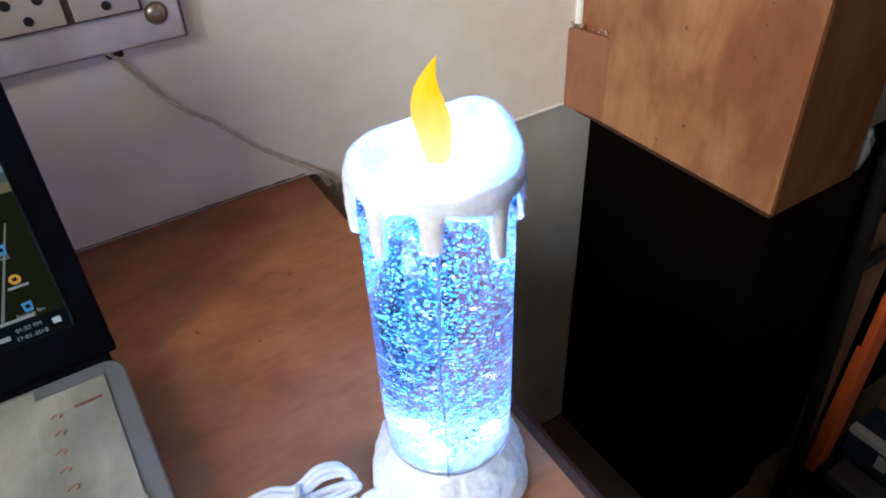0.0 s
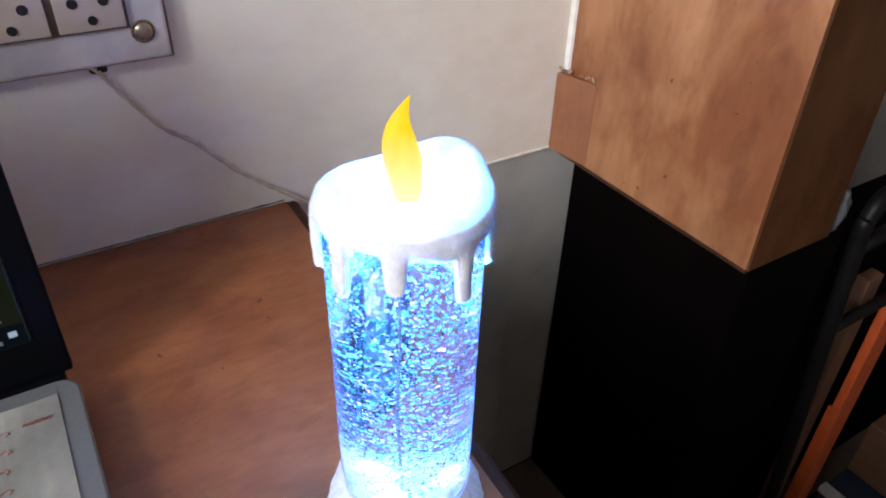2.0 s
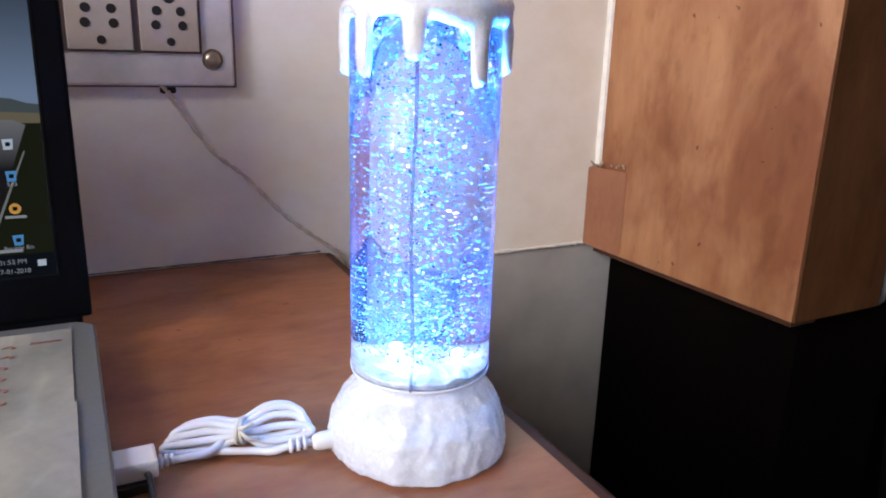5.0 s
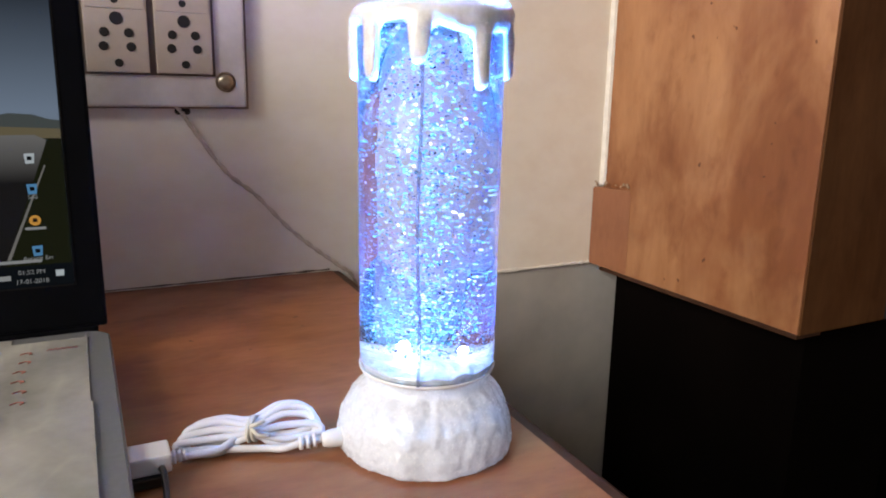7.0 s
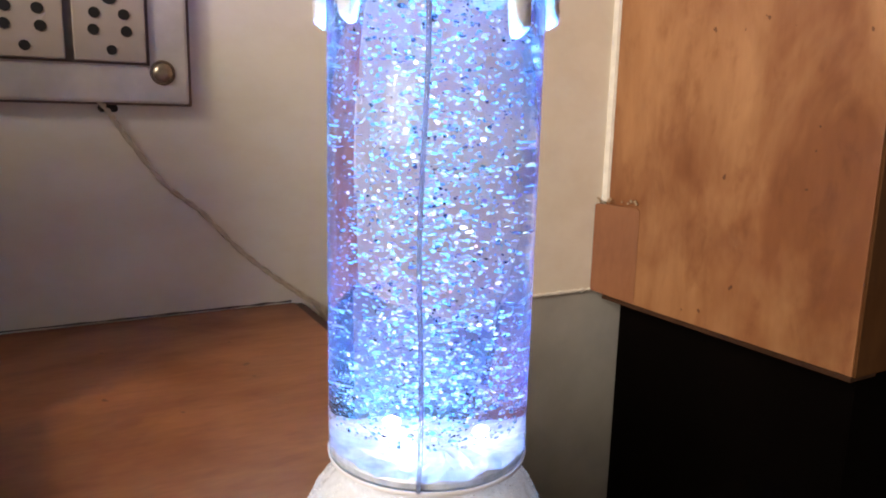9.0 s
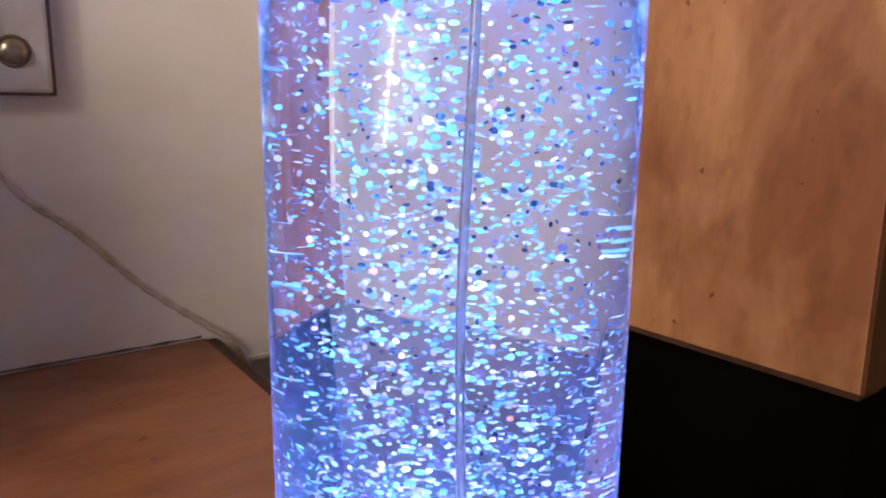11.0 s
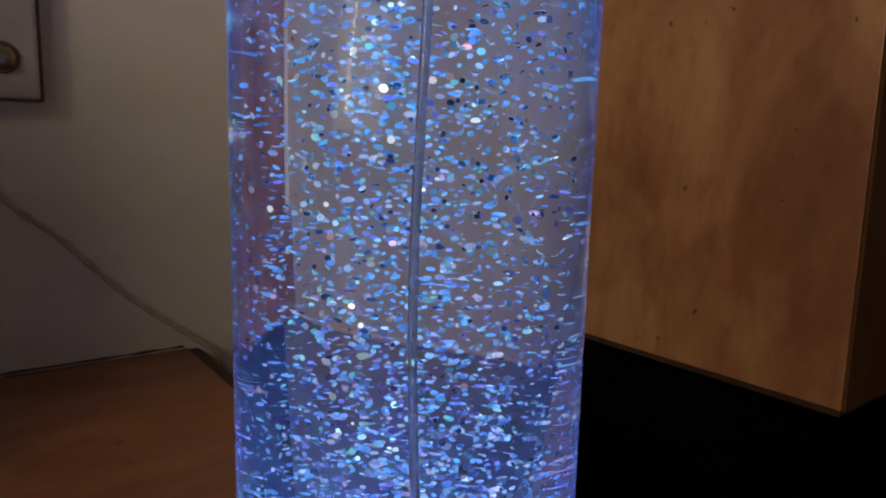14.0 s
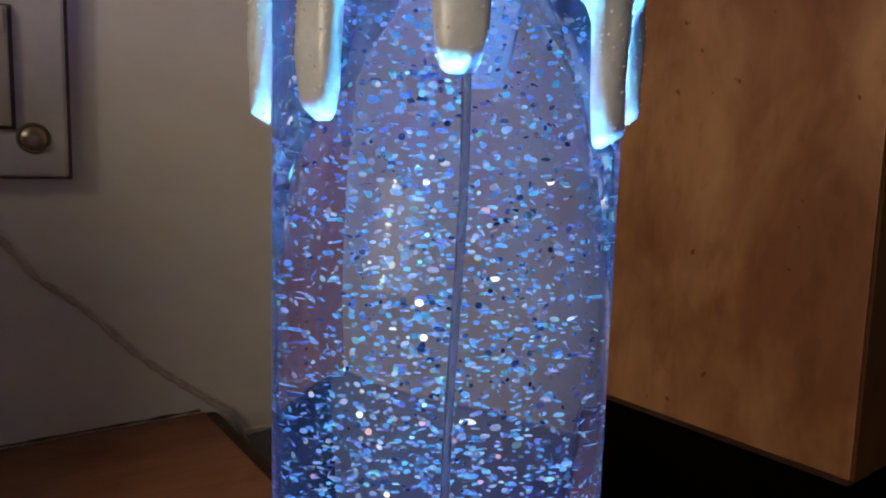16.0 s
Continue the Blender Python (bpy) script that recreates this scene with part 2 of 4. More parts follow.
def glowing(name, color, strength, color_low=None, low=0.0, high=1.0):
    m, nt, b = nodes_of(name)
    b.inputs["Base Color"].default_value = (*(c * 0.02 for c in color), 1)
    b.inputs["Emission Strength"].default_value = strength
    b.inputs["Specular IOR Level"].default_value = 0.04
    if color_low:
        co = nt.nodes.new("ShaderNodeTexCoord")
        sp = nt.nodes.new("ShaderNodeSeparateXYZ")
        mr = nt.nodes.new("ShaderNodeMapRange")
        mr.inputs["From Min"].default_value, mr.inputs["From Max"].default_value = low, high
        nt.links.new(co.outputs["Object"], sp.inputs[0])
        nt.links.new(sp.outputs[2], mr.inputs[0])
        nt.links.new(ramp(nt, mr.outputs[0], [(0.0, color_low), (0.45, tuple((a + c) / 2 for a, c in zip(color, color_low))), (1.0, color)]), b.inputs["Emission Color"])
    else:
        b.inputs["Emission Color"].default_value = (*color, 1)
    return m


flame_mat = glowing("flame_glow", (1.0, 0.60, 0.0), 1.15, (1.0, 0.95, 0.52), 0.193, 0.220)
flame_mat.node_tree.nodes["Principled BSDF"].inputs["Specular IOR Level"].default_value = 0.08
flame_mat.node_tree.nodes["Principled BSDF"].inputs["Base Color"].default_value = (0.05, 0.025, 0.0, 1)
fnt = flame_mat.node_tree
fbs = fnt.nodes["Principled BSDF"]
glow = fbs.inputs["Emission Color"].links[0].from_socket
streak = ramp(fnt, noise_tex(fnt, 110, 3, (1, 1, 0.3), 0.5), [(0.36, (1.0, 0.46, 0.0)), (0.62, (1.0, 0.84, 0.10))])
fnt.links.new(mix(fnt, 0.28, glow, streak), fbs.inputs["Emission Color"])
plate_mat = plain("light_catch_plate", (0.50, 0.54, 0.58), 0.3, 0.3, 0.3, 220, 0.0006)
led_mat = glowing("led_glow", (0.55, 0.75, 1.0), 12.0)
seam_mat, seam_nt, seam_b = nodes_of("seam_clear")
seam_b.inputs["Base Color"].default_value = (0.55, 0.62, 0.80, 1)
seam_b.inputs["Transmission Weight"].default_value = 0.9
seam_b.inputs["Roughness"].default_value = 0.12
seam_b.inputs["IOR"].default_value = 1.5


# ---- mesh helpers ----
def box_bm(x0, x1, y0, y1, z0, z1, bevel=0.0, bm=None):
    own = bm is None
    bm = bm or bmesh.new()
    vs = [bm.verts.new((x, y, z)) for z in (z0, z1) for y in (y0, y1) for x in (x0, x1)]
    fs = [(0, 2, 3, 1), (4, 5, 7, 6), (0, 1, 5, 4), (2, 6, 7, 3), (0, 4, 6, 2), (1, 3, 7, 5)]
    faces = [bm.faces.new([vs[i] for i in f]) for f in fs]
    if bevel:
        bmesh.ops.bevel(bm, geom=list({e for f in faces for e in f.edges}), offset=bevel, segments=2, affect="EDGES", profile=0.6)
    return bm


def lathe_bm(profile, n=64, wobble=None):
    bm = bmesh.new()
    rings = []
    for r, z in profile:
        if r < 1e-6:
            rings.append([bm.verts.new((0, 0, z))])
            continue
        ring = []
        for k in range(n):
            a = 2 * math.pi * k / n
            d = wobble(a, r, z) if wobble else 0
            ring.append(bm.verts.new(((r + d) * math.cos(a), (r + d) * math.sin(a), z)))
        rings.append(ring)
    for a, b in zip(rings, rings[1:]):
        for k in range(n):
            if len(a) == 1:
                bm.faces.new((a[0], b[k], b[(k + 1) % n]))
            elif len(b) == 1:
                bm.faces.new((a[k], a[(k + 1) % n], b[0]))
            else:
                bm.faces.new((a[k], a[(k + 1) % n], b[(k + 1) % n], b[k]))
    bmesh.ops.recalc_face_normals(bm, faces=bm.faces)
    return bm


def smooth_path(points, steps=8):
    """Catmull-Rom points through the given ones."""
    p = [Vector(q) for q in points]
    p = [2 * p[0] - p[1], *p, 2 * p[-1] - p[-2]]
    out = []
    for i in range(1, len(p) - 2):
        for s in range(steps):
            t = s / steps
            a, b, c, d = p[i - 1:i + 3]
            out.append(0.5 * (2 * b + (c - a) * t + (2 * a - 5 * b + 4 * c - d) * t * t + (3 * b - a - 3 * c + d) * t ** 3))
    out.append(p[-2])
    return out


def tube_bm(points, radius, n=10, steps=8, bm=None):
    bm = bm or bmesh.new()
    pts = smooth_path(points, steps) if steps else [Vector(q) for q in points]
    up = Vector((0, 0, 1))
    rings = []
    for i, q in enumerate(pts):
        d = (pts[min(i + 1, len(pts) - 1)] - pts[max(i - 1, 0)]).normalized()
        if abs(d.dot(up)) > 0.95:
            up = Vector((1, 0, 0))
        s = d.cross(up).normalized()
        u = s.cross(d)
        up = u
        rings.append([bm.verts.new(q + radius * (math.cos(2 * math.pi * k / n) * s + math.sin(2 * math.pi * k / n) * u)) for k in range(n)])
    for a, b in zip(rings, rings[1:]):
        for k in range(n):
            bm.faces.new((a[k], a[(k + 1) % n], b[(k + 1) % n], b[k]))
    bm.faces.new(rings[0])
    bm.faces.new(rings[-1][::-1])
    bmesh.ops.recalc_face_normals(bm, faces=bm.faces)
    return bm


def mesh_ob(name, bm, material, smooth=False):
    me = bpy.data.meshes.new(name)
    bm.to_mesh(me)
    bm.free()
    me.materials.append(material)
    if smooth:
        me.polygons.foreach_set("use_smooth", [True] * len(me.polygons))
    return new(name, me)


def part(name, bm, material, parent, label="", smooth=False):
    ob = mesh_ob(name, bm, material, smooth)
    ob.parent = parent
    ob.matrix_parent_inverse = parent.matrix_world.inverted()
    return tagged(ob, label)


def empty(name, place=(0, 0, 0)):
    ob = new(name)
    ob.location = place
    bpy.context.view_layer.update()
    return ob


def structure(name, bm, material, label, category="structure"):
    return tagged(mesh_ob(name, bm, material), label, category, kind="structure")


def grid_bm(nu, nv, fn, bm=None):
    bm = bm or bmesh.new()
    v = [[bm.verts.new(fn(i / nu, j / nv)) for j in range(nv + 1)] for i in range(nu + 1)]
    for i in range(nu):
        for j in range(nv):
            bm.faces.new((v[i][j], v[i + 1][j], v[i + 1][j + 1], v[i][j + 1]))
    return bm


# ---- the room ----
X0, X1, Y0, TOP = -2.0, 1.7, -2.3, 2.1
DADO_Z = -0.0190
structure("wall_north", box_bm(X0, X1, WALL_Y, WALL_Y + 0.2, DADO_Z, TOP), paint, "cream painted wall with brown stains above the desk", "wall")
structure("dado", box_bm(X0, X1, WALL_Y + 0.002, WALL_Y + 0.2, FLOOR_Z, DADO_Z), grey_wall, "grey lower part of the wall beside the desk", "wall")
# unseen walls and ceiling, added to close the room and limit bounce
bm = box_bm(X1, X1 + 0.15, Y0, WALL_Y + 0.2, FLOOR_Z, TOP)
structure("wall_east", bm, unseen_room_paint, "unseen plain side wall closing the room", "wall")
WY0, WY1, WZ0, WZ1 = -1.51, -0.29, 0.22, 1.68
bm = box_bm(X0 - 0.15, X0, Y0, WALL_Y + 0.2, FLOOR_Z, WZ0)
box_bm(X0 - 0.15, X0, Y0, WALL_Y + 0.2, WZ1, TOP, bm=bm)
box_bm(X0 - 0.15, X0, Y0, WY0, WZ0, WZ1, bm=bm)
box_bm(X0 - 0.15, X0, WY1, WALL_Y + 0.2, WZ0, WZ1, bm=bm)
structure("wall_west", bm, unseen_room_paint, "unseen plain wall with the window opening", "wall")
DX0, DX1, DZ1 = 1.05, 1.25, 1.45
bm = box_bm(X0, DX0, Y0 - 0.15, Y0, FLOOR_Z, TOP)
box_bm(DX1, X1, Y0 - 0.15, Y0, FLOOR_Z, TOP, bm=bm)
box_bm(DX0, DX1, Y0 - 0.15, Y0, DZ1, TOP, bm=bm)
structure("wall_south", bm, unseen_room_paint, "unseen plain wall with the doorway", "wall")
structure("floor", box_bm(X0, X1, Y0, WALL_Y, FLOOR_Z - 0.1, FLOOR_Z), floor_mat, "dark brown stone floor in shadow", "floor")
structure("ceiling", box_bm(X0, X1, Y0, WALL_Y, TOP, TOP + 0.1), unseen_room_paint, "unseen plain ceiling closing the room", "ceiling")


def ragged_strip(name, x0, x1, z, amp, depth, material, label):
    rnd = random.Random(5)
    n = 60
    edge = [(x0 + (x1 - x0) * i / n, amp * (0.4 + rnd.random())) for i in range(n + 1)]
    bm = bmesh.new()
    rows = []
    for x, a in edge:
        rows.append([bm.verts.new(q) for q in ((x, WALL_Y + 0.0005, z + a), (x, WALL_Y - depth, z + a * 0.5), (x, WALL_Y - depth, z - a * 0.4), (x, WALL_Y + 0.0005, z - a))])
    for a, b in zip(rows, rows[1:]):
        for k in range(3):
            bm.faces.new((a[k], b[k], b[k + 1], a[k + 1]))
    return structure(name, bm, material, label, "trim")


ragged_strip("trim", 0.075, 0.352, DADO_Z, 0.0022, 0.0016, plaster, "ragged white plaster line where paint ends")
# dark brown strip along the joint of desk and wall
ragged_strip("trim", -0.6, 0.058, 0.0010, 0.0010, 0.0008, grime, "ragged dark brown line behind the desk")


# ---- the desk ----
def edge_x(y):
    return 0.0500 + 0.03 * y


def desk():
    d = tagged(empty("desk", (-0.3, 0, FLOOR_Z)), "brown wooden desk with dark rounded edge, against the wall", "desk")
    ya, yb = -0.42, WALL_Y - 0.002
    bm = bmesh.new()
    bot = [bm.verts.new(q) for q in ((-1.05, ya, -0.024), (edge_x(ya), ya, -0.024), (edge_x(yb), yb, -0.024), (-1.05, yb, -0.024))]
    top = [bm.verts.new((v.co.x, v.co.y, 0.0)) for v in bot]
    bm.faces.new(bot[::-1])
    bm.faces.new(top)
    for k in range(4):
        bm.faces.new((bot[k], bot[(k + 1) % 4], top[(k + 1) % 4], top[k]))
    part("tabletop", bm, desk_wood, d, "reddish brown varnished top with stains")
    # rounded dark nosing along the free side
    prof = [(0.0004, -0.0006), (0.006, -0.0008), (0.0095, -0.003), (0.011, -0.007), (0.011, -0.022), (0.009, -0.026), (0.0004, -0.026)]
    bm = bmesh.new()
    rings = [[bm.verts.new((edge_x(y) + dx, y, z)) for dx, z in prof] for y in (ya, yb)]
    for k in range(len(prof)):
        j = (k + 1) % len(prof)
        bm.faces.new((rings[0][k], rings[0][j], rings[1][j], rings[1][k]))
    bm.faces.new(rings[0][::-1])
    bm.faces.new(rings[1])
    bmesh.ops.recalc_face_normals(bm, faces=bm.faces)
    part("edge_strip", bm, edge_wood, d, "dark brown edge strip")
    for x in (0.0, -1.0):
        part("side_panel", box_bm(x - 0.02, x, ya + 0.03, yb - 0.01, FLOOR_Z, -0.0245, 0.001), edge_wood, d, "dark brown side panel")
    return d


desk()


# ---- wooden cabinet in the corner ----
def corner_cabinet():
    c = tagged(empty("corner_cabinet", (0.42, 0.2, FLOOR_Z)), "light brown laminated wooden cabinet over a black recessed base", "cabinet")
    bx, by, bz = 0.364, 0.075, -0.0245
    # thin sheet over the side face carries the painted shade
    part("end_panel", box_bm(bx + 0.0006, bx + 0.108, by - 0.0025, by - 0.0002, bz, 1.25, 0.0004), shaded_side_wood, c, "end panel, side shade darkened in its wood colour")
    part("body", box_bm(bx, bx + 0.1078, by, WALL_Y - 0.002, bz, 1.25, 0.0006), box_wood, c, "light brown wood-grain panels")
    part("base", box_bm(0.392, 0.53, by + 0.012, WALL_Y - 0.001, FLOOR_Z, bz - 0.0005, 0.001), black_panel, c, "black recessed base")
    bm = bmesh.new()
    pa, pb = Vector((0.3517, WALL_Y - 0.001, 0)), Vector((0.3636, 0.2791, 0))
    run, depth = (pb - pa).length, Vector((0.0050, 0.0012, 0))
    z0, z1 = bz + 0.0010, 0.0642
    rim = []
    for cu, cz, rc, a0 in ((run - 0.0055, z1 - 0.0055, 0.0055, 0), (0.0025, z1 - 0.0025, 0.0025, 90), (0.003, z0 + 0.007, 0.003, 180), (run - 0.002, z0 + 0.002, 0.002, 270)):
        for q in range(6):
            rim.append((cu + rc * math.cos(math.radians(a0 + 18 * q)), cz + rc * math.sin(math.radians(a0 + 18 * q))))
    front = [bm.verts.new(pa + (pb - pa) * (u / run) + Vector((0, 0, z))) for u, z in rim]
    back = [bm.verts.new(v.co + depth) for v in front]
    bm.faces.new(front)
    bm.faces.new(back[::-1])
    for k in range(len(rim)):
        bm.faces.new((front[k], front[k - 1], back[k - 1], back[k]))
    bmesh.ops.recalc_face_normals(bm, faces=bm.faces)
    part("patch_board", bm, trim_wood, c, "small reddish brown plywood patch")
    part("underside_strip", box_bm(bx + 0.0005, bx + 0.03, by + 0.0005, WALL_Y - 0.004, bz - 0.004, bz - 0.0005), edge_wood, c, "dark strip below the panel")
    bm = bmesh.new()
    rnd = random.Random(3)
    for k in range(14):
        y = 0.281 + 0.043 * rnd.random()
        s = 0.0006 + 0.0013 * rnd.random()
        z = 0.066 + 0.004 * rnd.random()
        bmesh.ops.create_icosphere(bm, subdivisions=1, radius=s, matrix=pose(bx - 0.002 - 0.2 * (y - 0.281), y, z, rnd.random() * 90, 0, rnd.random() * 90))
    part("crumbs", bm, crumb_mat, c, "crumbly filler above the patch")
    return c


corner_cabinet()
structure("trim", tube_bm([(0.3655, WALL_Y - 0.001, z) for z in (0.066, 0.3, 0.7, 1.2)], 0.0056, 8, 4), plaster, "white sealant bead between wall and cabinet", "trim")


# ---- switchboard ----
def switchboard():
    yb = WALL_Y
    yf = 0.3175
    s = tagged(empty("switchboard", (-0.12, WALL_Y, 0.2)), "dirty white switchboard with cream sockets on the wall", "switchboard")
    part("plate", box_bm(-0.235, -0.0114, yf, yb, 0.1449, 0.335, 0.002), plate_white, s, "white laminated plate with worn edges")
    part("dirt_edge", box_bm(-0.236, -0.0094, yf + 0.003, yb - 0.0003, 0.1435, 0.336, 0.001), grime, s, "dark grime round the plate")
    # flat dark sheet behind the sockets paints their shadow gaps
    part("gap_shade", box_bm(-0.1758, -0.0350, yf - 0.0006, yf + 0.001, 0.1685, 0.2298, 0.0003), gap_shade_mat, s, "dark brown sheet painting the shadow gaps round the sockets")
    for name, x0, x1 in (("l", -0.1260, -0.0830), ("m", -0.0781, -0.0371), ("o", -0.1740, -0.1315)):
        z0, z1 = 0.170, 0.2285
        sock = part("socket", box_bm(x0, x1, yf - 0.0032, yf + 0.001, z0, z1, 0.0008), socket_cream, s, "cream power socket")
        cx = (x0 + x1) / 2
        part("shutter", box_bm(x0 + 0.0015, x1 - 0.0015, yf - 0.0037, yf - 0.0030, 0.2152, 0.2275, 0.0004), socket_cream, sock)
        for dx, z, r in ((0, 0.2215, 0.0028), (0.0004, 0.2085, 0.0046), (-0.0083, 0.1985, 0.0033), (0.0083, 0.1985, 0.0033), (-0.0093, 0.1885, 0.0033), (0.0093, 0.1885, 0.0033), (0.0004, 0.1768, 0.0030)):
            bm = lathe_bm([(0, 0.0005), (r * 0.94, 0.0005), (r, 0.0002), (r, 0), (0, 0)], 18)
            o = part("pin_hole", bm, hole_black, sock)
            o.matrix_basis = pose(cx + dx, yf - 0.0033, z, 90)
            o.matrix_parent_inverse = Matrix.Identity(4)
            o.matrix_parent_inverse = sock.matrix_world.inverted()
        sw = part("switch", box_bm(x0 + 0.007, x1 - 0.007, yf - 0.0045, yf + 0.001, 0.2365, 0.262, 0.0015), socket_cream, s, "cream rocker switch")
    o = part("washer", lathe_bm([(0.0060, -0.0006), (0.0076, -0.0006), (0.0079, 0.0001), (0.0074, 0.0006), (0.0060, 0.0006), (0.0060, -0.0006)], 28), grime, s, "dark dirty ring round the screw", True)
    o.matrix_basis = pose(-0.0276, yf - 0.0003, 0.1646, 90)
    o = part("screw", lathe_bm([(0, 0.0028), (0.003, 0.0026), (0.0052, 0.0012), (0.0062, 0), (0.0066, -0.001), (0, -0.001)], 24), screw_metal, s, "brass screw with cap", True)
    o.matrix_basis = pose(-0.0276, yf - 0.0008, 0.1646, 90)
    return s


switchboard()


# ---- wall cable ----
def wall_cable():
    pts = [(-0.066, 0.320, 0.146), (-0.0600, 0.3225, 0.1385), (-0.0520, 0.3235, 0.1252), (-0.0290, 0.3235, 0.0925), (-0.0060, 0.3235, 0.0724),
           (0.0210, 0.3235, 0.0425), (0.0440, 0.3235, 0.0220), (0.0640, 0.3225, 0.0060), (0.0800, 0.3200, -0.0105), (0.0860, 0.318, -0.06), (0.087, 0.320, -0.3)]
    w = tagged(empty("wall_cable", (-0.066, 0.32, 0.146)), "twisted dusty grey cable running down the wall", "cable")
    fine = smooth_path(pts, 26)
    for ph in (0, math.pi):
        q = [p + Vector((0.0008 * math.cos(i * 0.3 + ph), -0.0004, 0.0008 * math.sin(i * 0.3 + ph))) for i, p in enumerate(fine)]
        part("strand", tube_bm(q, 0.0011, 7, 0), cable_grey, w, "", True)
    bm = bmesh.new()
    rnd = random.Random(8)
    for k in range(7):
        bmesh.ops.create_icosphere(bm, subdivisions=2, radius=0.0018 + 0.0016 * rnd.random(), matrix=pose(-0.0645 + 0.008 * rnd.random(), 0.3235, 0.1405 + 0.004 * rnd.random()))
    part("hole_rim", bm, hole_black, w, "dark broken hole below the switchboard", True)
    return w


wall_cable()


# ---- glitter candle lamp ----
R = 0.031
TUBE_Z0, TUBE_Z1 = 0.0385, 0.194


def cap_bm():
    bm = bmesh.new()
    n = 288
    drips = [(198, 0.1646, 7.0), (236, 0.1712, 7.6), (282, 0.1618, 6.4), (322, 0.166, 7.0), (160, 0.1645, 6.0), (5, 0.170, 8), (45, 0.164, 7), (85, 0.172, 7), (122, 0.167, 7)]

    def arch(a):
        return 0.1855 + 0.0022 * math.sin(math.radians(a * 2 + 40)) + 0.0012 * math.sin(math.radians(a * 5))

    def rim(a):
        back = max(0.0, math.cos(math.radians(a - 12))) ** 3
        return 0.1955 + 0.0095 * back + 0.0008 * math.sin(math.radians(3 * a + 20))

    cols = []
    for k in range(n):
        a = 360 * k / n
        ca, sa = math.cos(math.radians(a)), math.sin(math.radians(a))
        zl, edge = arch(a), 1.0
        for c, z, w in drips:
            d = abs((a - c + 180) % 360 - 180) / w
            if d < 1.0:
                zl = min(zl, zl + (z - zl) * (1 - d ** 5) ** 0.5)
            elif d < 1.9:
                zl -= 0.0035 * (1.9 - d) ** 2 / 0.81
        zr = rim(a)
        prof = []
        # top, a shallow bowl with a soft lip
        for s in (0.10, 0.22, 0.36, 0.5, 0.62, 0.74):
            zc = 0.1915
            prof.append((0.0335 * s, zc + (zr - 0.0006 - zc) * (s / 0.80) ** 2.2))
        rb = 0.0342 + 0.0004 * math.sin(math.radians(4 * a))
        for q in (88, 70, 52, 34, 16):
            prof.append((rb - 0.0070 + 0.0070 * math.cos(math.radians(q)), zr - 0.0060 + 0.0060 * math.sin(math.radians(q))))
        for s in np.linspace(0.0, 1.0, 16):
            z = (zr - 0.0060) + (zl - (zr - 0.0060)) * s
            th = 0.0030
            if z < arch(a) + 0.004:
                dd = min([abs((a - c + 180) % 360 - 180) / w for c, _, w in drips])
                side = math.sqrt(max(0.0, 1 - min(dd, 1.0) ** 2))
                f = min(1.0, (arch(a) + 0.004 - z) / 0.006)
                th = 0.0030 * (1 - f) + (0.0012 + 0.0022 * side) * f
            tip = (z - zl) / 0.0028
            if tip < 1:
                th *= math.sqrt(max(0.0, 1 - (1 - max(tip, 0)) ** 2))
            prof.append((R + 0.0003 + th, z))
        prof.append((R + 0.0003, max(zl + 0.004, 0.19)))
        cols.append([bm.verts.new((r * ca, r * sa, z)) for r, z in prof])
    mid = bm.verts.new((0, 0, 0.1913))
    for k in range(n):
        a, b = cols[k], cols[(k + 1) % n]
        bm.faces.new((mid, a[0], b[0]))
        for j in range(len(a) - 1):
            bm.faces.new((a[j], a[j + 1], b[j + 1], b[j]))
    for v in bm.verts:
        d = noise.noise(v.co * 140) * 0.0005 + noise.noise(v.co * 420) * 0.00018
        if v.co.z < 0.1985 or abs(v.co.x) + abs(v.co.y) > 0.02:
            h = math.hypot(v.co.x, v.co.y)
            if h > 0.0318:
                v.co.x *= 1 + d / h
                v.co.y *= 1 + d / h
            elif h < 0.0309:
                v.co.z += d
    bmesh.ops.recalc_face_normals(bm, faces=bm.faces)
    return bm


def flame_bm():
    # a curled teardrop, flattened front to back
    prof = [(-0.06, 0.0046, 0.0), (0.03, 0.0053, 0.0), (0.2, 0.0064, -0.0006), (0.37, 0.0071, -0.0014), (0.48, 0.0067, -0.0020), (0.57, 0.0060, -0.0025), (0.71, 0.0043, -0.0028),
            (0.8, 0.0030, -0.0021), (0.88, 0.0018, -0.0010), (0.95, 0.0009, 0.0003)]
    zb, h = 0.1930, 0.0392
    view = math.radians(-31)
    ux, uy = math.cos(view), math.sin(view)
    bm = bmesh.new()
    rings = []
    n = 28
    for t, w, lean in prof:
        lean += 0.0012
        ring = []
        for k in range(n):
            a = 2 * math.pi * k / n
            s, d = w * math.cos(a) + lean, 0.62 * w * math.sin(a)
            ring.append(bm.verts.new((ux * s - uy * d, uy * s + ux * d, zb + h * t)))
        rings.append(ring)
    for a, b in zip(rings, rings[1:]):
        for k in range(n):
            bm.faces.new((a[k], a[(k + 1) % n], b[(k + 1) % n], b[k]))
    tip = bm.verts.new((ux * 0.0026, uy * 0.0026, zb + h))
    for k in range(n):
        bm.faces.new((rings[-1][k], rings[-1][(k + 1) % n], tip))
    bmesh.ops.recalc_face_normals(bm, faces=bm.faces)
    return bm


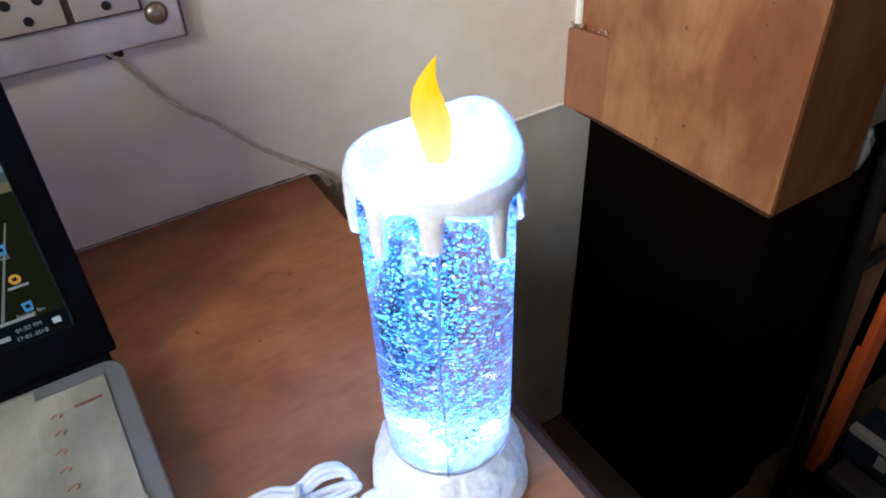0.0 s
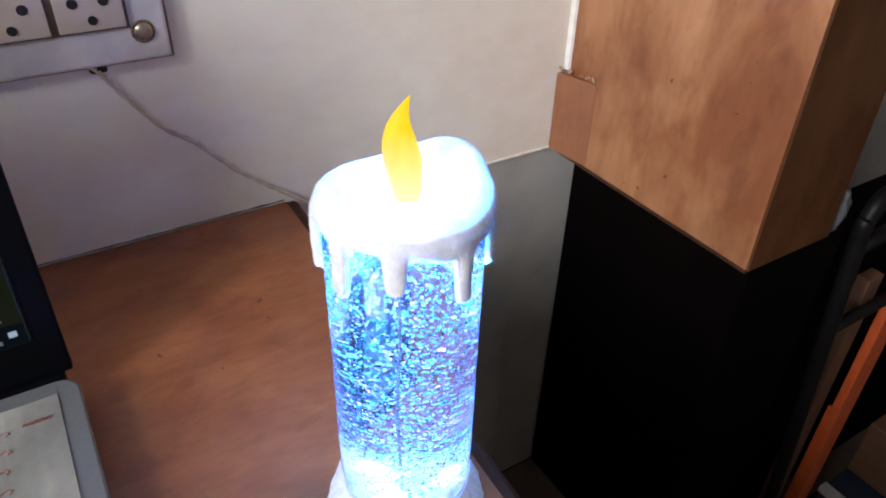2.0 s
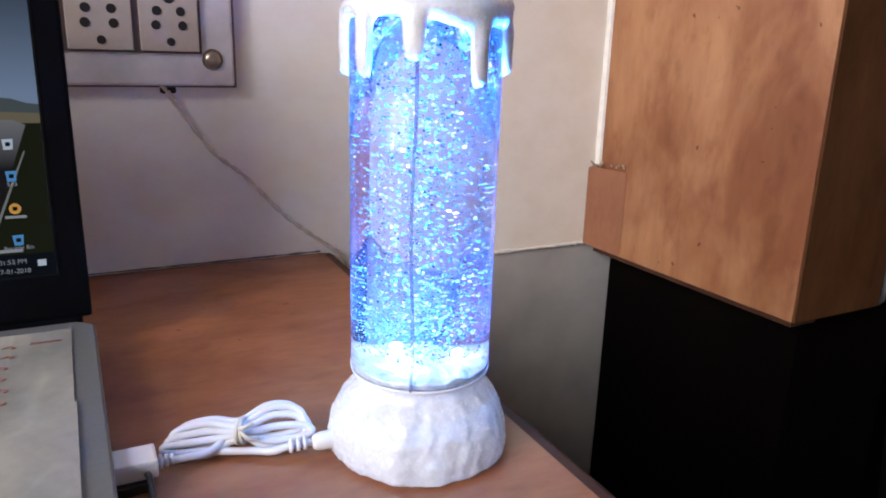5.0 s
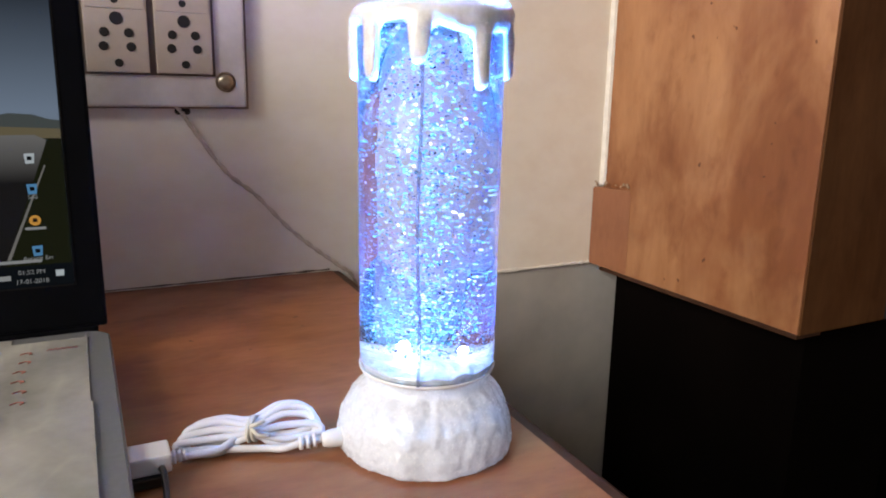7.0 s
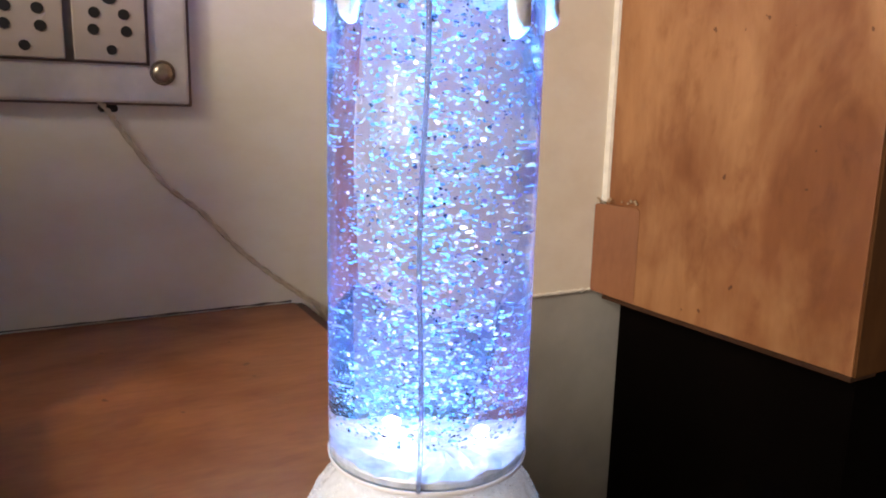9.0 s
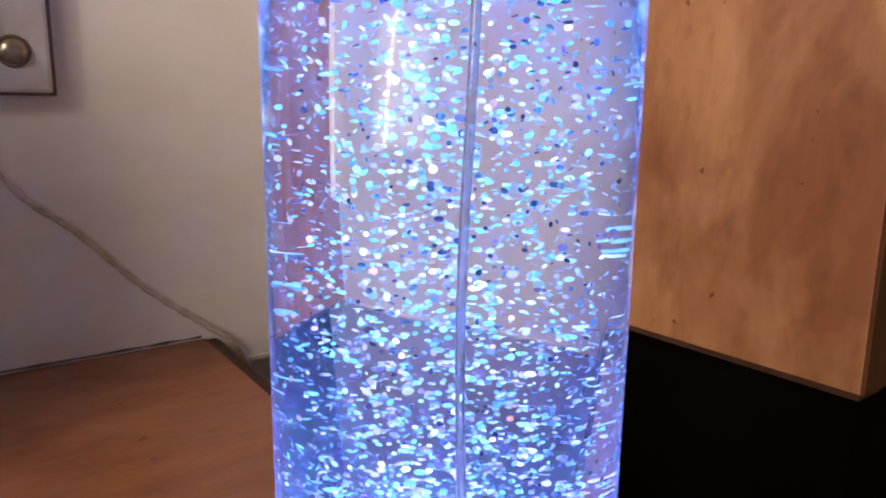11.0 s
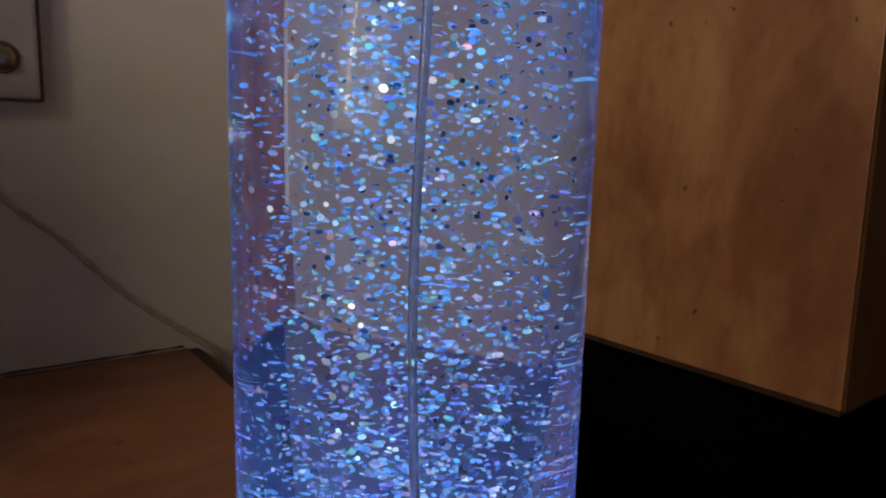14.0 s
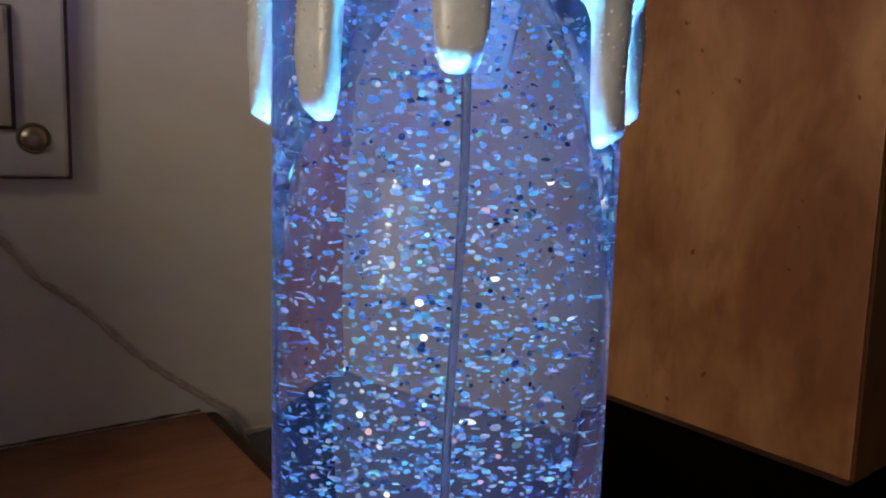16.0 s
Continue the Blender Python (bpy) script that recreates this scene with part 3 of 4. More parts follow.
def glitter_bm(count):
    rnd = random.Random(11)
    bm = bmesh.new()
    for _ in range(count):
        u = rnd.random()
        z = TUBE_Z0 + 0.012 + 0.128 * (u ** 1.35)
        r = (R - 0.0022) * math.sqrt(rnd.random())
        a = rnd.random() * 2 * math.pi
        size = rnd.choice((0.00028, 0.00036, 0.00042, 0.00048, 0.00060))
        # the stirred flakes lie along the swirl
        m = pose(r * math.cos(a), r * math.sin(a), z, 0, rnd.gauss(0, 9), math.degrees(a) + 90 + rnd.gauss(0, 12)) @ pose(0, 0, 0, rnd.random() * 180)
        stretch = rnd.choice((1.0, 1.0, 1.0, 1.2, 1.6))
        vs = [bm.verts.new(m @ Vector((size * stretch * math.cos(k * math.pi / 3), size * math.sin(k * math.pi / 3), 0))) for k in range(6)]
        bm.faces.new(vs)
    return bm


def scatter_specks(source, count, size, seed):
    """Tiny flakes stuck to the outside of a mesh, tilted at random."""
    rnd = random.Random(seed)
    source.faces.ensure_lookup_table()
    source.normal_update()
    areas = np.cumsum([f.calc_area() for f in source.faces])
    bm = bmesh.new()
    for _ in range(count):
        f = source.faces[int(np.searchsorted(areas, rnd.random() * areas[-1]))]
        p = f.calc_center_median() + f.normal * 0.00012
        if math.hypot(p.x, p.y) < 0.026 and p.z < 0.19:
            continue
        tilt = f.normal + Vector((rnd.gauss(0, 0.7), rnd.gauss(0, 0.7), rnd.gauss(0, 0.7)))
        m = Matrix.Translation(p) @ tilt.to_track_quat("Z", "Y").to_matrix().to_4x4()
        bm.faces.new([bm.verts.new(m @ Vector((size * math.cos(k * math.pi / 2.5), size * math.sin(k * math.pi / 2.5), 0))) for k in range(5)])
    return bm


speck_mat = plain("silver_specks", (0.97, 0.97, 0.98), 0.18, 0.1, 0.05, 300)


def candle_lamp():
    c = tagged(empty("candle_lamp", (0, 0, 0)), "glowing white wax-look candle lamp with blue glitter liquid, on the desk", "candle lamp")

    def lump(a, r, z):
        if r < 0.02:
            return 0.0
        fade = max(0.0, min(1.0, (0.036 - z) / 0.006))
        v = Vector((math.cos(a), math.sin(a), z * 25))
        ridge = 0.0011 * noise.noise(Vector((math.cos(a) * 3.2, math.sin(a) * 3.2, z * 22)))
        return fade * (0.0012 * noise.noise(v * 1.6) + 1.3 * ridge + 0.0010 * noise.noise(v * 7) + 0.0005 * noise.noise(v * 22))

    prof = [(0, 0), (0.0375, 0.0), (0.0392, 0.0010), (0.0403, 0.0042), (0.0407, 0.009), (0.0400, 0.0135), (0.0388, 0.018), (0.0367, 0.0225), (0.0340, 0.0265), (0.0312, 0.0297), (0.0285, 0.0322),
            (0.0278, 0.0345), (0.0280, 0.0375), (0.0, 0.0376)]
    dense = [Vector((r, z, 0)) for r, z in prof]
    prof = [prof[0], *[(p.x, p.y) for p in smooth_path(dense[1:-1], 5)], prof[-1]]
    body = lathe_bm(prof, 220, lump)
    specks = scatter_specks(body, 5200, 0.00028, 21)
    foot = part("base", body, base_white, c, "rough sparkling white base", True)
    tagged(part("sparkle", specks, speck_mat, foot, "fine silver sparkles"), kind="stuff")
    # rounded clear cylinder, filled
    prof = [(0, TUBE_Z0), (0.0285, TUBE_Z0), (0.0300, TUBE_Z0 + 0.0006), (0.0308, TUBE_Z0 + 0.0018), (R, TUBE_Z0 + 0.0035), (R, 0.08), (R, 0.13), (R, TUBE_Z1 - 0.0075), (0, TUBE_Z1 - 0.0075)]
    t = part("tube", lathe_bm(prof, 128), liquid_mat, c, "clear tube filled with liquid", True)
    t.visible_shadow = False
    bev = [(0.0265, 0.0374), (0.0296, 0.0374), (0.0310, 0.0384), (0.0313, 0.0398), (0.0309, 0.0398), (0.0300, 0.0384), (0.0265, 0.0382), (0.0265, 0.0374)]
    part("rim_ring", lathe_bm(bev, 96), white_plastic, c, "thin ring below the tube", True)
    g = part("glitter", glitter_bm(9000), glitter_metal, c, "suspended silver and blue glitter")
    tagged(g, kind="stuff")
    # reflector added at the tube bottom, gives the bright glow patches
    plate = [(0, TUBE_Z0 + 0.0009), (0.0284, TUBE_Z0 + 0.0009), (0.0296, TUBE_Z0 + 0.0016), (0.0302, TUBE_Z0 + 0.0034), (0.0300, TUBE_Z0 + 0.0042), (0.026, TUBE_Z0 + 0.0050),
             (0.021, TUBE_Z0 + 0.0056), (0.016, TUBE_Z0 + 0.0052), (0.011, TUBE_Z0 + 0.0058), (0.006, TUBE_Z0 + 0.0054), (0.0, TUBE_Z0 + 0.0058)]
    bm = lathe_bm(plate, 64)
    for v in bm.verts:
        if v.co.z > TUBE_Z0 + 0.0040:
            v.co.z += 0.0016 * noise.noise(v.co * 190) + 0.0006 * noise.noise(v.co * 600)
    part("light_catch_plate", bm, plate_mat, c, "crinkled plate added under the liquid to catch diode light")
    for x, y in ((0.011, -0.005), (-0.010, -0.009), (-0.002, 0.012)):
        o = part("led", lathe_bm([(0, 0.0012), (0.0014, 0.0010), (0.0020, 0.0004), (0.0021, 0), (0, 0)], 20), led_mat, c, "lit diode", True)
        o.matrix_basis = pose(x, y, TUBE_Z0 + 0.0050)
    # seam line down the tube
    a0 = math.radians(237)
    pts = []
    for k, z in enumerate(np.linspace(TUBE_Z0 + 0.001, 0.174, 12)):
        a = a0 + 0.022 * math.sin(k * 0.75 + 0.4)
        pts.append((1.003 * R * math.cos(a), 1.003 * R * math.sin(a), z))
    part("seam", tube_bm(pts, 0.0007, 12, 4), seam_mat, c, "thin moulded seam line", True)
    body = cap_bm()
    specks = scatter_specks(body, 3200, 0.00022, 22)
    cap = part("cap", body, wax_white, c, "dripping white wax cap", True)
    tagged(part("sparkle", specks, speck_mat, cap, "fine silver sparkles"), kind="stuff")
    part("flame", flame_bm(), flame_mat, c, "yellow glowing plastic flame", True)
    return c


candle_lamp()


# ---- usb lead ----
def usb_lead():
    u = tagged(empty("usb_lead", (-0.075, 0.024, 0)), "white coiled usb lead tied with a paper twist", "cable")
    jack_dir = Vector((-0.0400, 0.0035, 0.0085))
    # jack plug into the base
    bm = lathe_bm([(0, 0), (0.0042, 0), (0.0044, 0.002), (0.0040, 0.009), (0.0034, 0.0115), (0.0028, 0.0125), (0, 0.0125)], 24)
    o = part("jack_plug", bm, white_plastic, u, "white round plug", True)
    o.matrix_basis = u.matrix_world.inverted() @ look(jack_dir + Vector((0.003, -0.001, 0)), jack_dir + Vector((1, -0.12, 0.02))) 
    o.matrix_parent_inverse = Matrix.Identity(4)
    for k in range(3):
        x = -0.0595 + 0.0031 * k
        bm = lathe_bm([(0.0014, 0), (0.0029, 0), (0.0031, 0.0016), (0.0014, 0.0016)], 18)
        o = part("strain_ring", bm, white_plastic, u, "", True)
        o.matrix_parent_inverse = Matrix.Identity(4)
        o.matrix_basis = u.matrix_world.inverted() @ look((x, 0.0060, 0.0078), (x - 1, 0.0060 + 0.12, 0.0078))
    # the bundle: flattened loops pinched at the tie
    tie = Vector((-0.0765, 0.0235, 0.0125))
    axis = Vector((0.95, -0.22, 0.0)).normalized()
    side = Vector((0.22, 0.95, 0.0)).normalized()
    pts = [(-0.0490, 0.0052, 0.0080), (-0.0590, 0.0062, 0.0076), (-0.066, 0.0085, 0.0055), (-0.073, 0.014, 0.0045)]
    rnd = random.Random(4)
    for loop in range(5):
        wob = [rnd.uniform(-0.0022, 0.0022) for _ in range(4)]
        la, lb = 0.031 - 0.0016 * loop, 0.030 - 0.0012 * loop
        hz = 0.0035 + 0.0026 * loop
        for s, w, dz in ((-0.5, -0.007, 0), (-0.95, -0.005, 0.001), (-1.0, 0.004, 0.003), (-0.5, 0.0075, 0.004), (0.0, 0.002, 0.003), (0.5, 0.008, 0.004), (0.95, 0.006, 0.002), (1.0, -0.004, 0.0), (0.5, -0.008, 0), (0.0, -0.002, 0)):
            le = la if s < 0 else lb
            up = 0.78 if s > 0 else 0.84
            minor = side * math.sqrt(1 - up * up) + Vector((0, 0, up))
            q = tie + axis * (s * le) + minor * (w * (0.85 if s > 0 else 0.72) * (0.45 + 0.22 * ((loop * 2) % 5))) + side * (0.0013 * (loop - 2) + wob[(loop + int(s > 0)) % 4] * 0.5)
            pts.append((q.x, q.y, max(0.0021, q.z - 0.0022 - (0.003 if s < -0.4 else 0) + 0.0006 * (loop - 2))))
    pts += [(-0.090, 0.019, 0.006), (-0.100, 0.017, 0.0065), (-0.108, 0.0165, 0.0072), (-0.1125, 0.0165, 0.0075)]
    part("cord", tube_bm(pts, 0.0017, 10, 8), cord_white, u, "white cord", True)
    for k, turn in enumerate((0.0, 0.5)):
        ring = []
        for q in range(17):
            a = 2 * math.pi * q / 16
            p = tie + side * (0.0062 * math.cos(a)) + Vector((0, 0, 1)) * (0.0050 * math.sin(a) - 0.0022) + axis * (0.0016 * math.cos(a + turn) + 0.0018 * k)
            ring.append((p.x, p.y, max(p.z, 0.0012)))
        part("twist_tie", tube_bm(ring, 0.0010, 7, 4), tie_white, u, "creased cream twist tie", True)
    knot = tie - side * 0.0050 + Vector((0, 0, 0.0012))
    for dx, dz in ((0.006, 0.0035), (0.008, -0.004)):
        tail = [tuple(knot), tuple(knot + axis * dx * 0.4 - side * 0.003 + Vector((0, 0, dz * 0.7))), tuple(knot + axis * dx - side * 0.002 + Vector((0, 0, dz)))]
        part("tie_tail", tube_bm(tail, 0.0010, 7, 5), tie_white, u, "loose end of the twist tie", True)
    plug = part("usb_plug", box_bm(-0.1295, -0.1120, 0.0085, 0.0235, 0.0052, 0.0132, 0.0012), white_plastic, u, "white moulded usb plug")
    for k in range(3):
        x = -0.1112 + 0.0022 * k
        bm = lathe_bm([(0, 0), (0.0030 - 0.0003 * k, 0), (0.0030 - 0.0003 * k, 0.0014), (0, 0.0014)], 16)
        o = part("strain_ring", bm, white_plastic, u, "", True)
        o.matrix_parent_inverse = Matrix.Identity(4)
        o.matrix_basis = u.matrix_world.inverted() @ look((x, 0.0165, 0.0076), (x - 1, 0.0165, 0.0076))
    return u


usb_lead()


def black_lead():
    u = tagged(empty("black_lead", (-0.12, 0.012, 0)), "black plug and thin grey lead below the white plug", "cable")
    part("plug", box_bm(-0.1298, -0.1150, 0.0068, 0.0225, 0.0004, 0.0050, 0.0008), black_plastic, u, "black plug body")
    pts = [(-0.1165, 0.0072, 0.0085), (-0.1160, 0.0045, 0.0095), (-0.1158, 0.000, 0.0070), (-0.1165, -0.010, 0.0030), (-0.1195, -0.025, 0.0016), (-0.1245, -0.045, 0.0016), (-0.130, -0.08, 0.0016), (-0.128, -0.15, 0.0016)]
    part("lead", tube_bm(pts, 0.0013, 8, 6), black_plastic, u, "thin dark lead", True)
    return u


black_lead()


def bottle_cap():
    c = tagged(empty("bottle_cap", (-0.0235, -0.093, 0)), "bright blue ribbed plastic bottle cap lying on the desk", "bottle cap")
    rib = lambda a, r, z: 0.00025 * math.cos(48 * a) if 0.001 < z < 0.0072 and r > 0.012 else 0.0
    prof = [(0.0128, 0.0), (0.0134, 0.0006), (0.0134, 0.0016), (0.0132, 0.0068), (0.0129, 0.0077), (0.0120, 0.0082), (0.0, 0.0083)]
    o = part("shell", lathe_bm(prof, 192, rib), cap_blue, c, "ribbed blue shell", True)
    o.matrix_basis = pose(-0.0235, -0.093, 0)
    return c


cap_blue = plain("cap_blue", (0.02, 0.22, 0.62), 0.35, 0, 0.08, 80)
bottle_cap()


# ---- laptop ----
def laptop():
    lx, hy = -0.1282, 0.170
    width, depth = 0.36, 0.245
    l = tagged(empty("laptop", (lx - width / 2, hy, 0)), "open grey and black laptop showing a road wallpaper", "laptop")
    bm = bmesh.new()
    # base with rounded corners
    outline = []
    rc = 0.012
    for cx, cy, a0 in ((lx - rc, hy - rc, 0), (lx - width + rc, hy - rc, 90), (lx - width + rc, hy - depth + rc, 180), (lx - rc, hy - depth + rc, 270)):
        for q in range(7):
            a = math.radians(a0 + 15 * q)
            outline.append((cx + rc * math.cos(a), cy + rc * math.sin(a)))
    levels = [(0.0035, 0.003), (0.0006, 0.008), (0.0, 0.0165), (0.0004, 0.0187), (0.0014, 0.0195)]
    mx, my = lx - width / 2, hy - depth / 2
    rings = []
    for inset, z in levels:
        rings.append([bm.verts.new((mx + (x - mx) * (1 - 2 * inset / width), my + (y - my) * (1 - 2 * inset / depth), z)) for x, y in outline])
    n = len(outline)
    for a, b in zip(rings, rings[1:]):
        for k in range(n):
            bm.faces.new((a[k], a[(k + 1) % n], b[(k + 1) % n], b[k]))
    bm.faces.new(rings[0][::-1])
    bm.faces.new(rings[-1])
    part("base", bm, laptop_grey, l, "grey plastic base")
    for x in (lx - 0.03, lx - width + 0.03):
        for y in (hy - 0.03, hy - depth + 0.03):
            part("foot", box_bm(x - 0.01, x + 0.01, y - 0.004, y + 0.004, 0, 0.0031), black_plastic, l)
    part("hinge_bar", box_bm(lx - width + 0.02, lx - 0.006, hy - 0.0015, hy + 0.008, 0.0120, 0.0225, 0.002), bezel_black, l, "black hinge bar")
    # lid, leaning back
    lid_m = pose(lx, hy + 0.002, 0.019, -12)

    def lid_part(name, bm, mat, label="", parent=None):
        o = mesh_ob(name, bm, mat)
        if parent is None:
            o.parent = l
            o.matrix_parent_inverse = l.matrix_world.inverted()
            o.matrix_basis = lid_m
        else:
            o.parent = parent
        return tagged(o, label)

    lid = lid_part("lid", box_bm(-width, -0.0008, 0.0, 0.007, 0.002, 0.232, 0.002), bezel_black, "black lid with wide bezel")
    bpy.context.view_layer.update()
    sx1, sx0, sz0, sz1 = -0.0165, -0.345, 0.0285, 0.220
    lid_part("bezel_line", box_bm(sx0 - 0.001, sx1 + 0.0012, -0.0004, 0.0, sz0 - 0.001, sz1 + 0.001), rack_black, "", lid)
    scr = lid_part("screen", box_bm(sx0, sx1, -0.0008, -0.0004, sz0, sz1), screen_mat(sz0, sz1), "lit screen with a cloudy sky picture", lid)

    def flat(name, pts, mat, y, label=""):
        bm = bmesh.new()
        bm.faces.new([bm.verts.new((x, y, z)) for x, z in pts])
        bmesh.ops.recalc_face_normals(bm, faces=bm.faces)
        return lid_part(name, bm, mat, label, lid)

    flat("tree_line", [(sx0, 0.118), (sx0, 0.1255), (-0.09, 0.126), (-0.062, 0.1272), (-0.05, 0.1262), (-0.042, 0.1280), (-0.03, 0.1272), (-0.022, 0.1246), (sx1, 0.1240), (sx1, 0.118)], hill_mat, -0.00095, "dark far trees")
    flat("field", [(sx0, 0.1125), (sx0, 0.1205), (-0.09, 0.121), (-0.05, 0.1205), (sx1, 0.119), (sx1, 0.1125)], field_mat, -0.0010, "dull green field")
    flat("grass", [(-0.05, sz0 + 0.012), (-0.030, 0.1135), (sx1, 0.1135), (sx1, sz0 + 0.012)], grass_mat, -0.0011, "dark grass verge")
    flat("road", [(sx0, sz0 + 0.012), (sx0, 0.108), (-0.10, 0.1150), (-0.030, 0.1155), (-0.024, 0.1125), (-0.05, sz0 + 0.012)], road_mat, -0.0012, "grey road")
    flat("road_line", [(-0.049, sz0 + 0.016), (-0.0265, 0.098), (-0.0256, 0.098), (-0.0472, sz0 + 0.016)], road_line_mat, -0.0014, "pale road line")
    flat("taskbar", [(sx0, sz0), (sx0, sz0 + 0.0125), (sx1, sz0 + 0.0125), (sx1, sz0)], taskbar_mat, -0.0013, "dark task bar")
    ix = -0.0335
    for z, mat in ((0.1020, icon_white), (0.0845, icon_blue), (0.0665, icon_orange), (0.0490, icon_blue)):
        if mat is icon_orange:
            shape = [(ix + 0.0030 * math.cos(k * 0.3927), z + 0.0030 * math.sin(k * 0.3927)) for k in range(16)]
        else:
            shape = [(ix - 0.0022, z - 0.0030), (ix - 0.0028, z + 0.0028), (ix + 0.0026, z + 0.0030), (ix + 0.0022, z - 0.0028)]
        flat("icon", shape, mat, -0.0016, "desktop icon")
        flat("icon_mark", [(ix - 0.0012, z - 0.0010), (ix - 0.0012, z + 0.0012), (ix + 0.0012, z + 0.0012), (ix + 0.0012, z - 0.0010)], taskbar_mat, -0.0017)
    flat("icon", [(-0.0255, sz0 + 0.0052), (-0.0255, sz0 + 0.0088), (-0.0212, sz0 + 0.0088), (-0.0212, sz0 + 0.0052)], icon_white, -0.0016, "notification icon")
    flat("icon", [(-0.0552, sz0 + 0.0046), (-0.0552, sz0 + 0.0074), (-0.0480, sz0 + 0.0074), (-0.0480, sz0 + 0.0046)], icon_grey, -0.0016, "keyboard icon")
    flat("caption_bar", [(ix - 0.0052, 0.0612), (ix - 0.0052, 0.0627), (ix + 0.0052, 0.0627), (ix + 0.0052, 0.0612)], icon_grey, -0.0016)
    flat("caption_bar", [(-0.062, 0.0424), (-0.062, 0.0442), (ix + 0.0015, 0.0442), (ix + 0.0015, 0.0424)], icon_grey, -0.0016)

    def words(text, x, z, size):
        cu = bpy.data.curves.new("caption", "FONT")
        cu.body, cu.size, cu.align_x = text, size, "CENTER"
        tmp = bpy.data.objects.new("caption_curve", cu)
        scene.collection.objects.link(tmp)
        bpy.context.view_layer.update()
        me = bpy.data.meshes.new_from_object(tmp.evaluated_get(bpy.context.evaluated_depsgraph_get()))
        bpy.data.objects.remove(tmp)
        me.materials.clear()
        me.materials.append(icon_grey)
        o = new("caption", me)
        o.parent = lid
        o.matrix_basis = pose(x, -0.0016, z, 90)

    words("Recycle Bin", ix, 0.0438, 0.0032)
    words("SAS", ix, 0.0790, 0.0032)
    words("01:52 PM", -0.0375, sz0 + 0.0074, 0.0036)
    words("17-01-2018", -0.0375, sz0 + 0.0022, 0.0036)
    return l


def screen_mat(z0, z1):
    return glowing("screen_sky", (0.022, 0.032, 0.050), 0.30, (0.40, 0.55, 0.78), 0.130, 0.205)


field_mat = glowing("screen_field", (0.12, 0.105, 0.065), 0.8)
hill_mat = glowing("screen_hill", (0.055, 0.068, 0.070), 0.8)
grass_mat = glowing("screen_grass", (0.008, 0.010, 0.004), 0.8)
road_mat = glowing("screen_road", (0.30, 0.31, 0.32), 0.40, (0.002, 0.002, 0.003), 0.088, 0.120)
road_line_mat = glowing("screen_line", (0.12, 0.12, 0.118), 1.0)
taskbar_mat = glowing("screen_taskbar", (0.004, 0.007, 0.011), 0.45)
icon_white = glowing("screen_icon_white", (0.55, 0.65, 0.72), 0.55)
icon_blue = glowing("screen_icon_blue", (0.10, 0.32, 0.62), 0.55)
icon_orange = glowing("screen_icon_orange", (0.75, 0.38, 0.08), 0.55)
icon_grey = glowing("screen_icon_grey", (0.33, 0.36, 0.38), 0.55)
laptop()


def paper_sheet():
    s = tagged(empty("paper_sheet", (-0.24, 0.05, 0.0199)), "worn cream paper sheet with faded red marks on the laptop", "paper")

    def sheet(x0, x1, y0, y1, z, amp):
        rnd = Vector((3.1, x0 * 40, 0))
        return grid_bm(30, 30, lambda u, v: (x0 + (x1 - x0) * u, y0 + (y1 - y0) * v, z + amp * (0.5 + 0.5 * noise.noise(Vector((u * 4, v * 4, 0)) + rnd))))

    bm = sheet(-0.325, -0.1405, -0.072, 0.157, 0.0200, 0.0004)
    part("sheet", bm, paper_mat, s, "cream sheet", True)
    bm = sheet(-0.300, -0.178, 0.10, 0.1665, 0.0197, 0.0002)
    part("under_sheet", bm, paper_mat, s, "", True)
    bm = sheet(-0.33, -0.1395, -0.074, 0.060, 0.0206, 0.0005)
    part("top_sheet", bm, paper_mat, s, "creased paler sheet", True)
    rnd = random.Random(2)
    for k in range(6):
        y = 0.138 - 0.0135 * k
        x = -0.1745 + 0.002 * rnd.random()
        part("ink_mark", tube_bm([(x, y, 0.0205), (x + 0.003, y + 0.0018, 0.0205), (x + 0.0055, y + 0.0005, 0.0205), (x + 0.004, y - 0.0014, 0.0205)], 0.00028, 5, 4), ink_red, s)
    for k in range(5):
        x = -0.1600 + 0.0030 * k
        part("ink_mark", tube_bm([(x, 0.1395, 0.0205), (x + 0.0012, 0.1418, 0.0205), (x + 0.0018, 0.1392, 0.0205), (x + 0.0024, 0.1412, 0.0205)], 0.00024, 5, 4), ink_red, s)
    return s


paper_sheet()


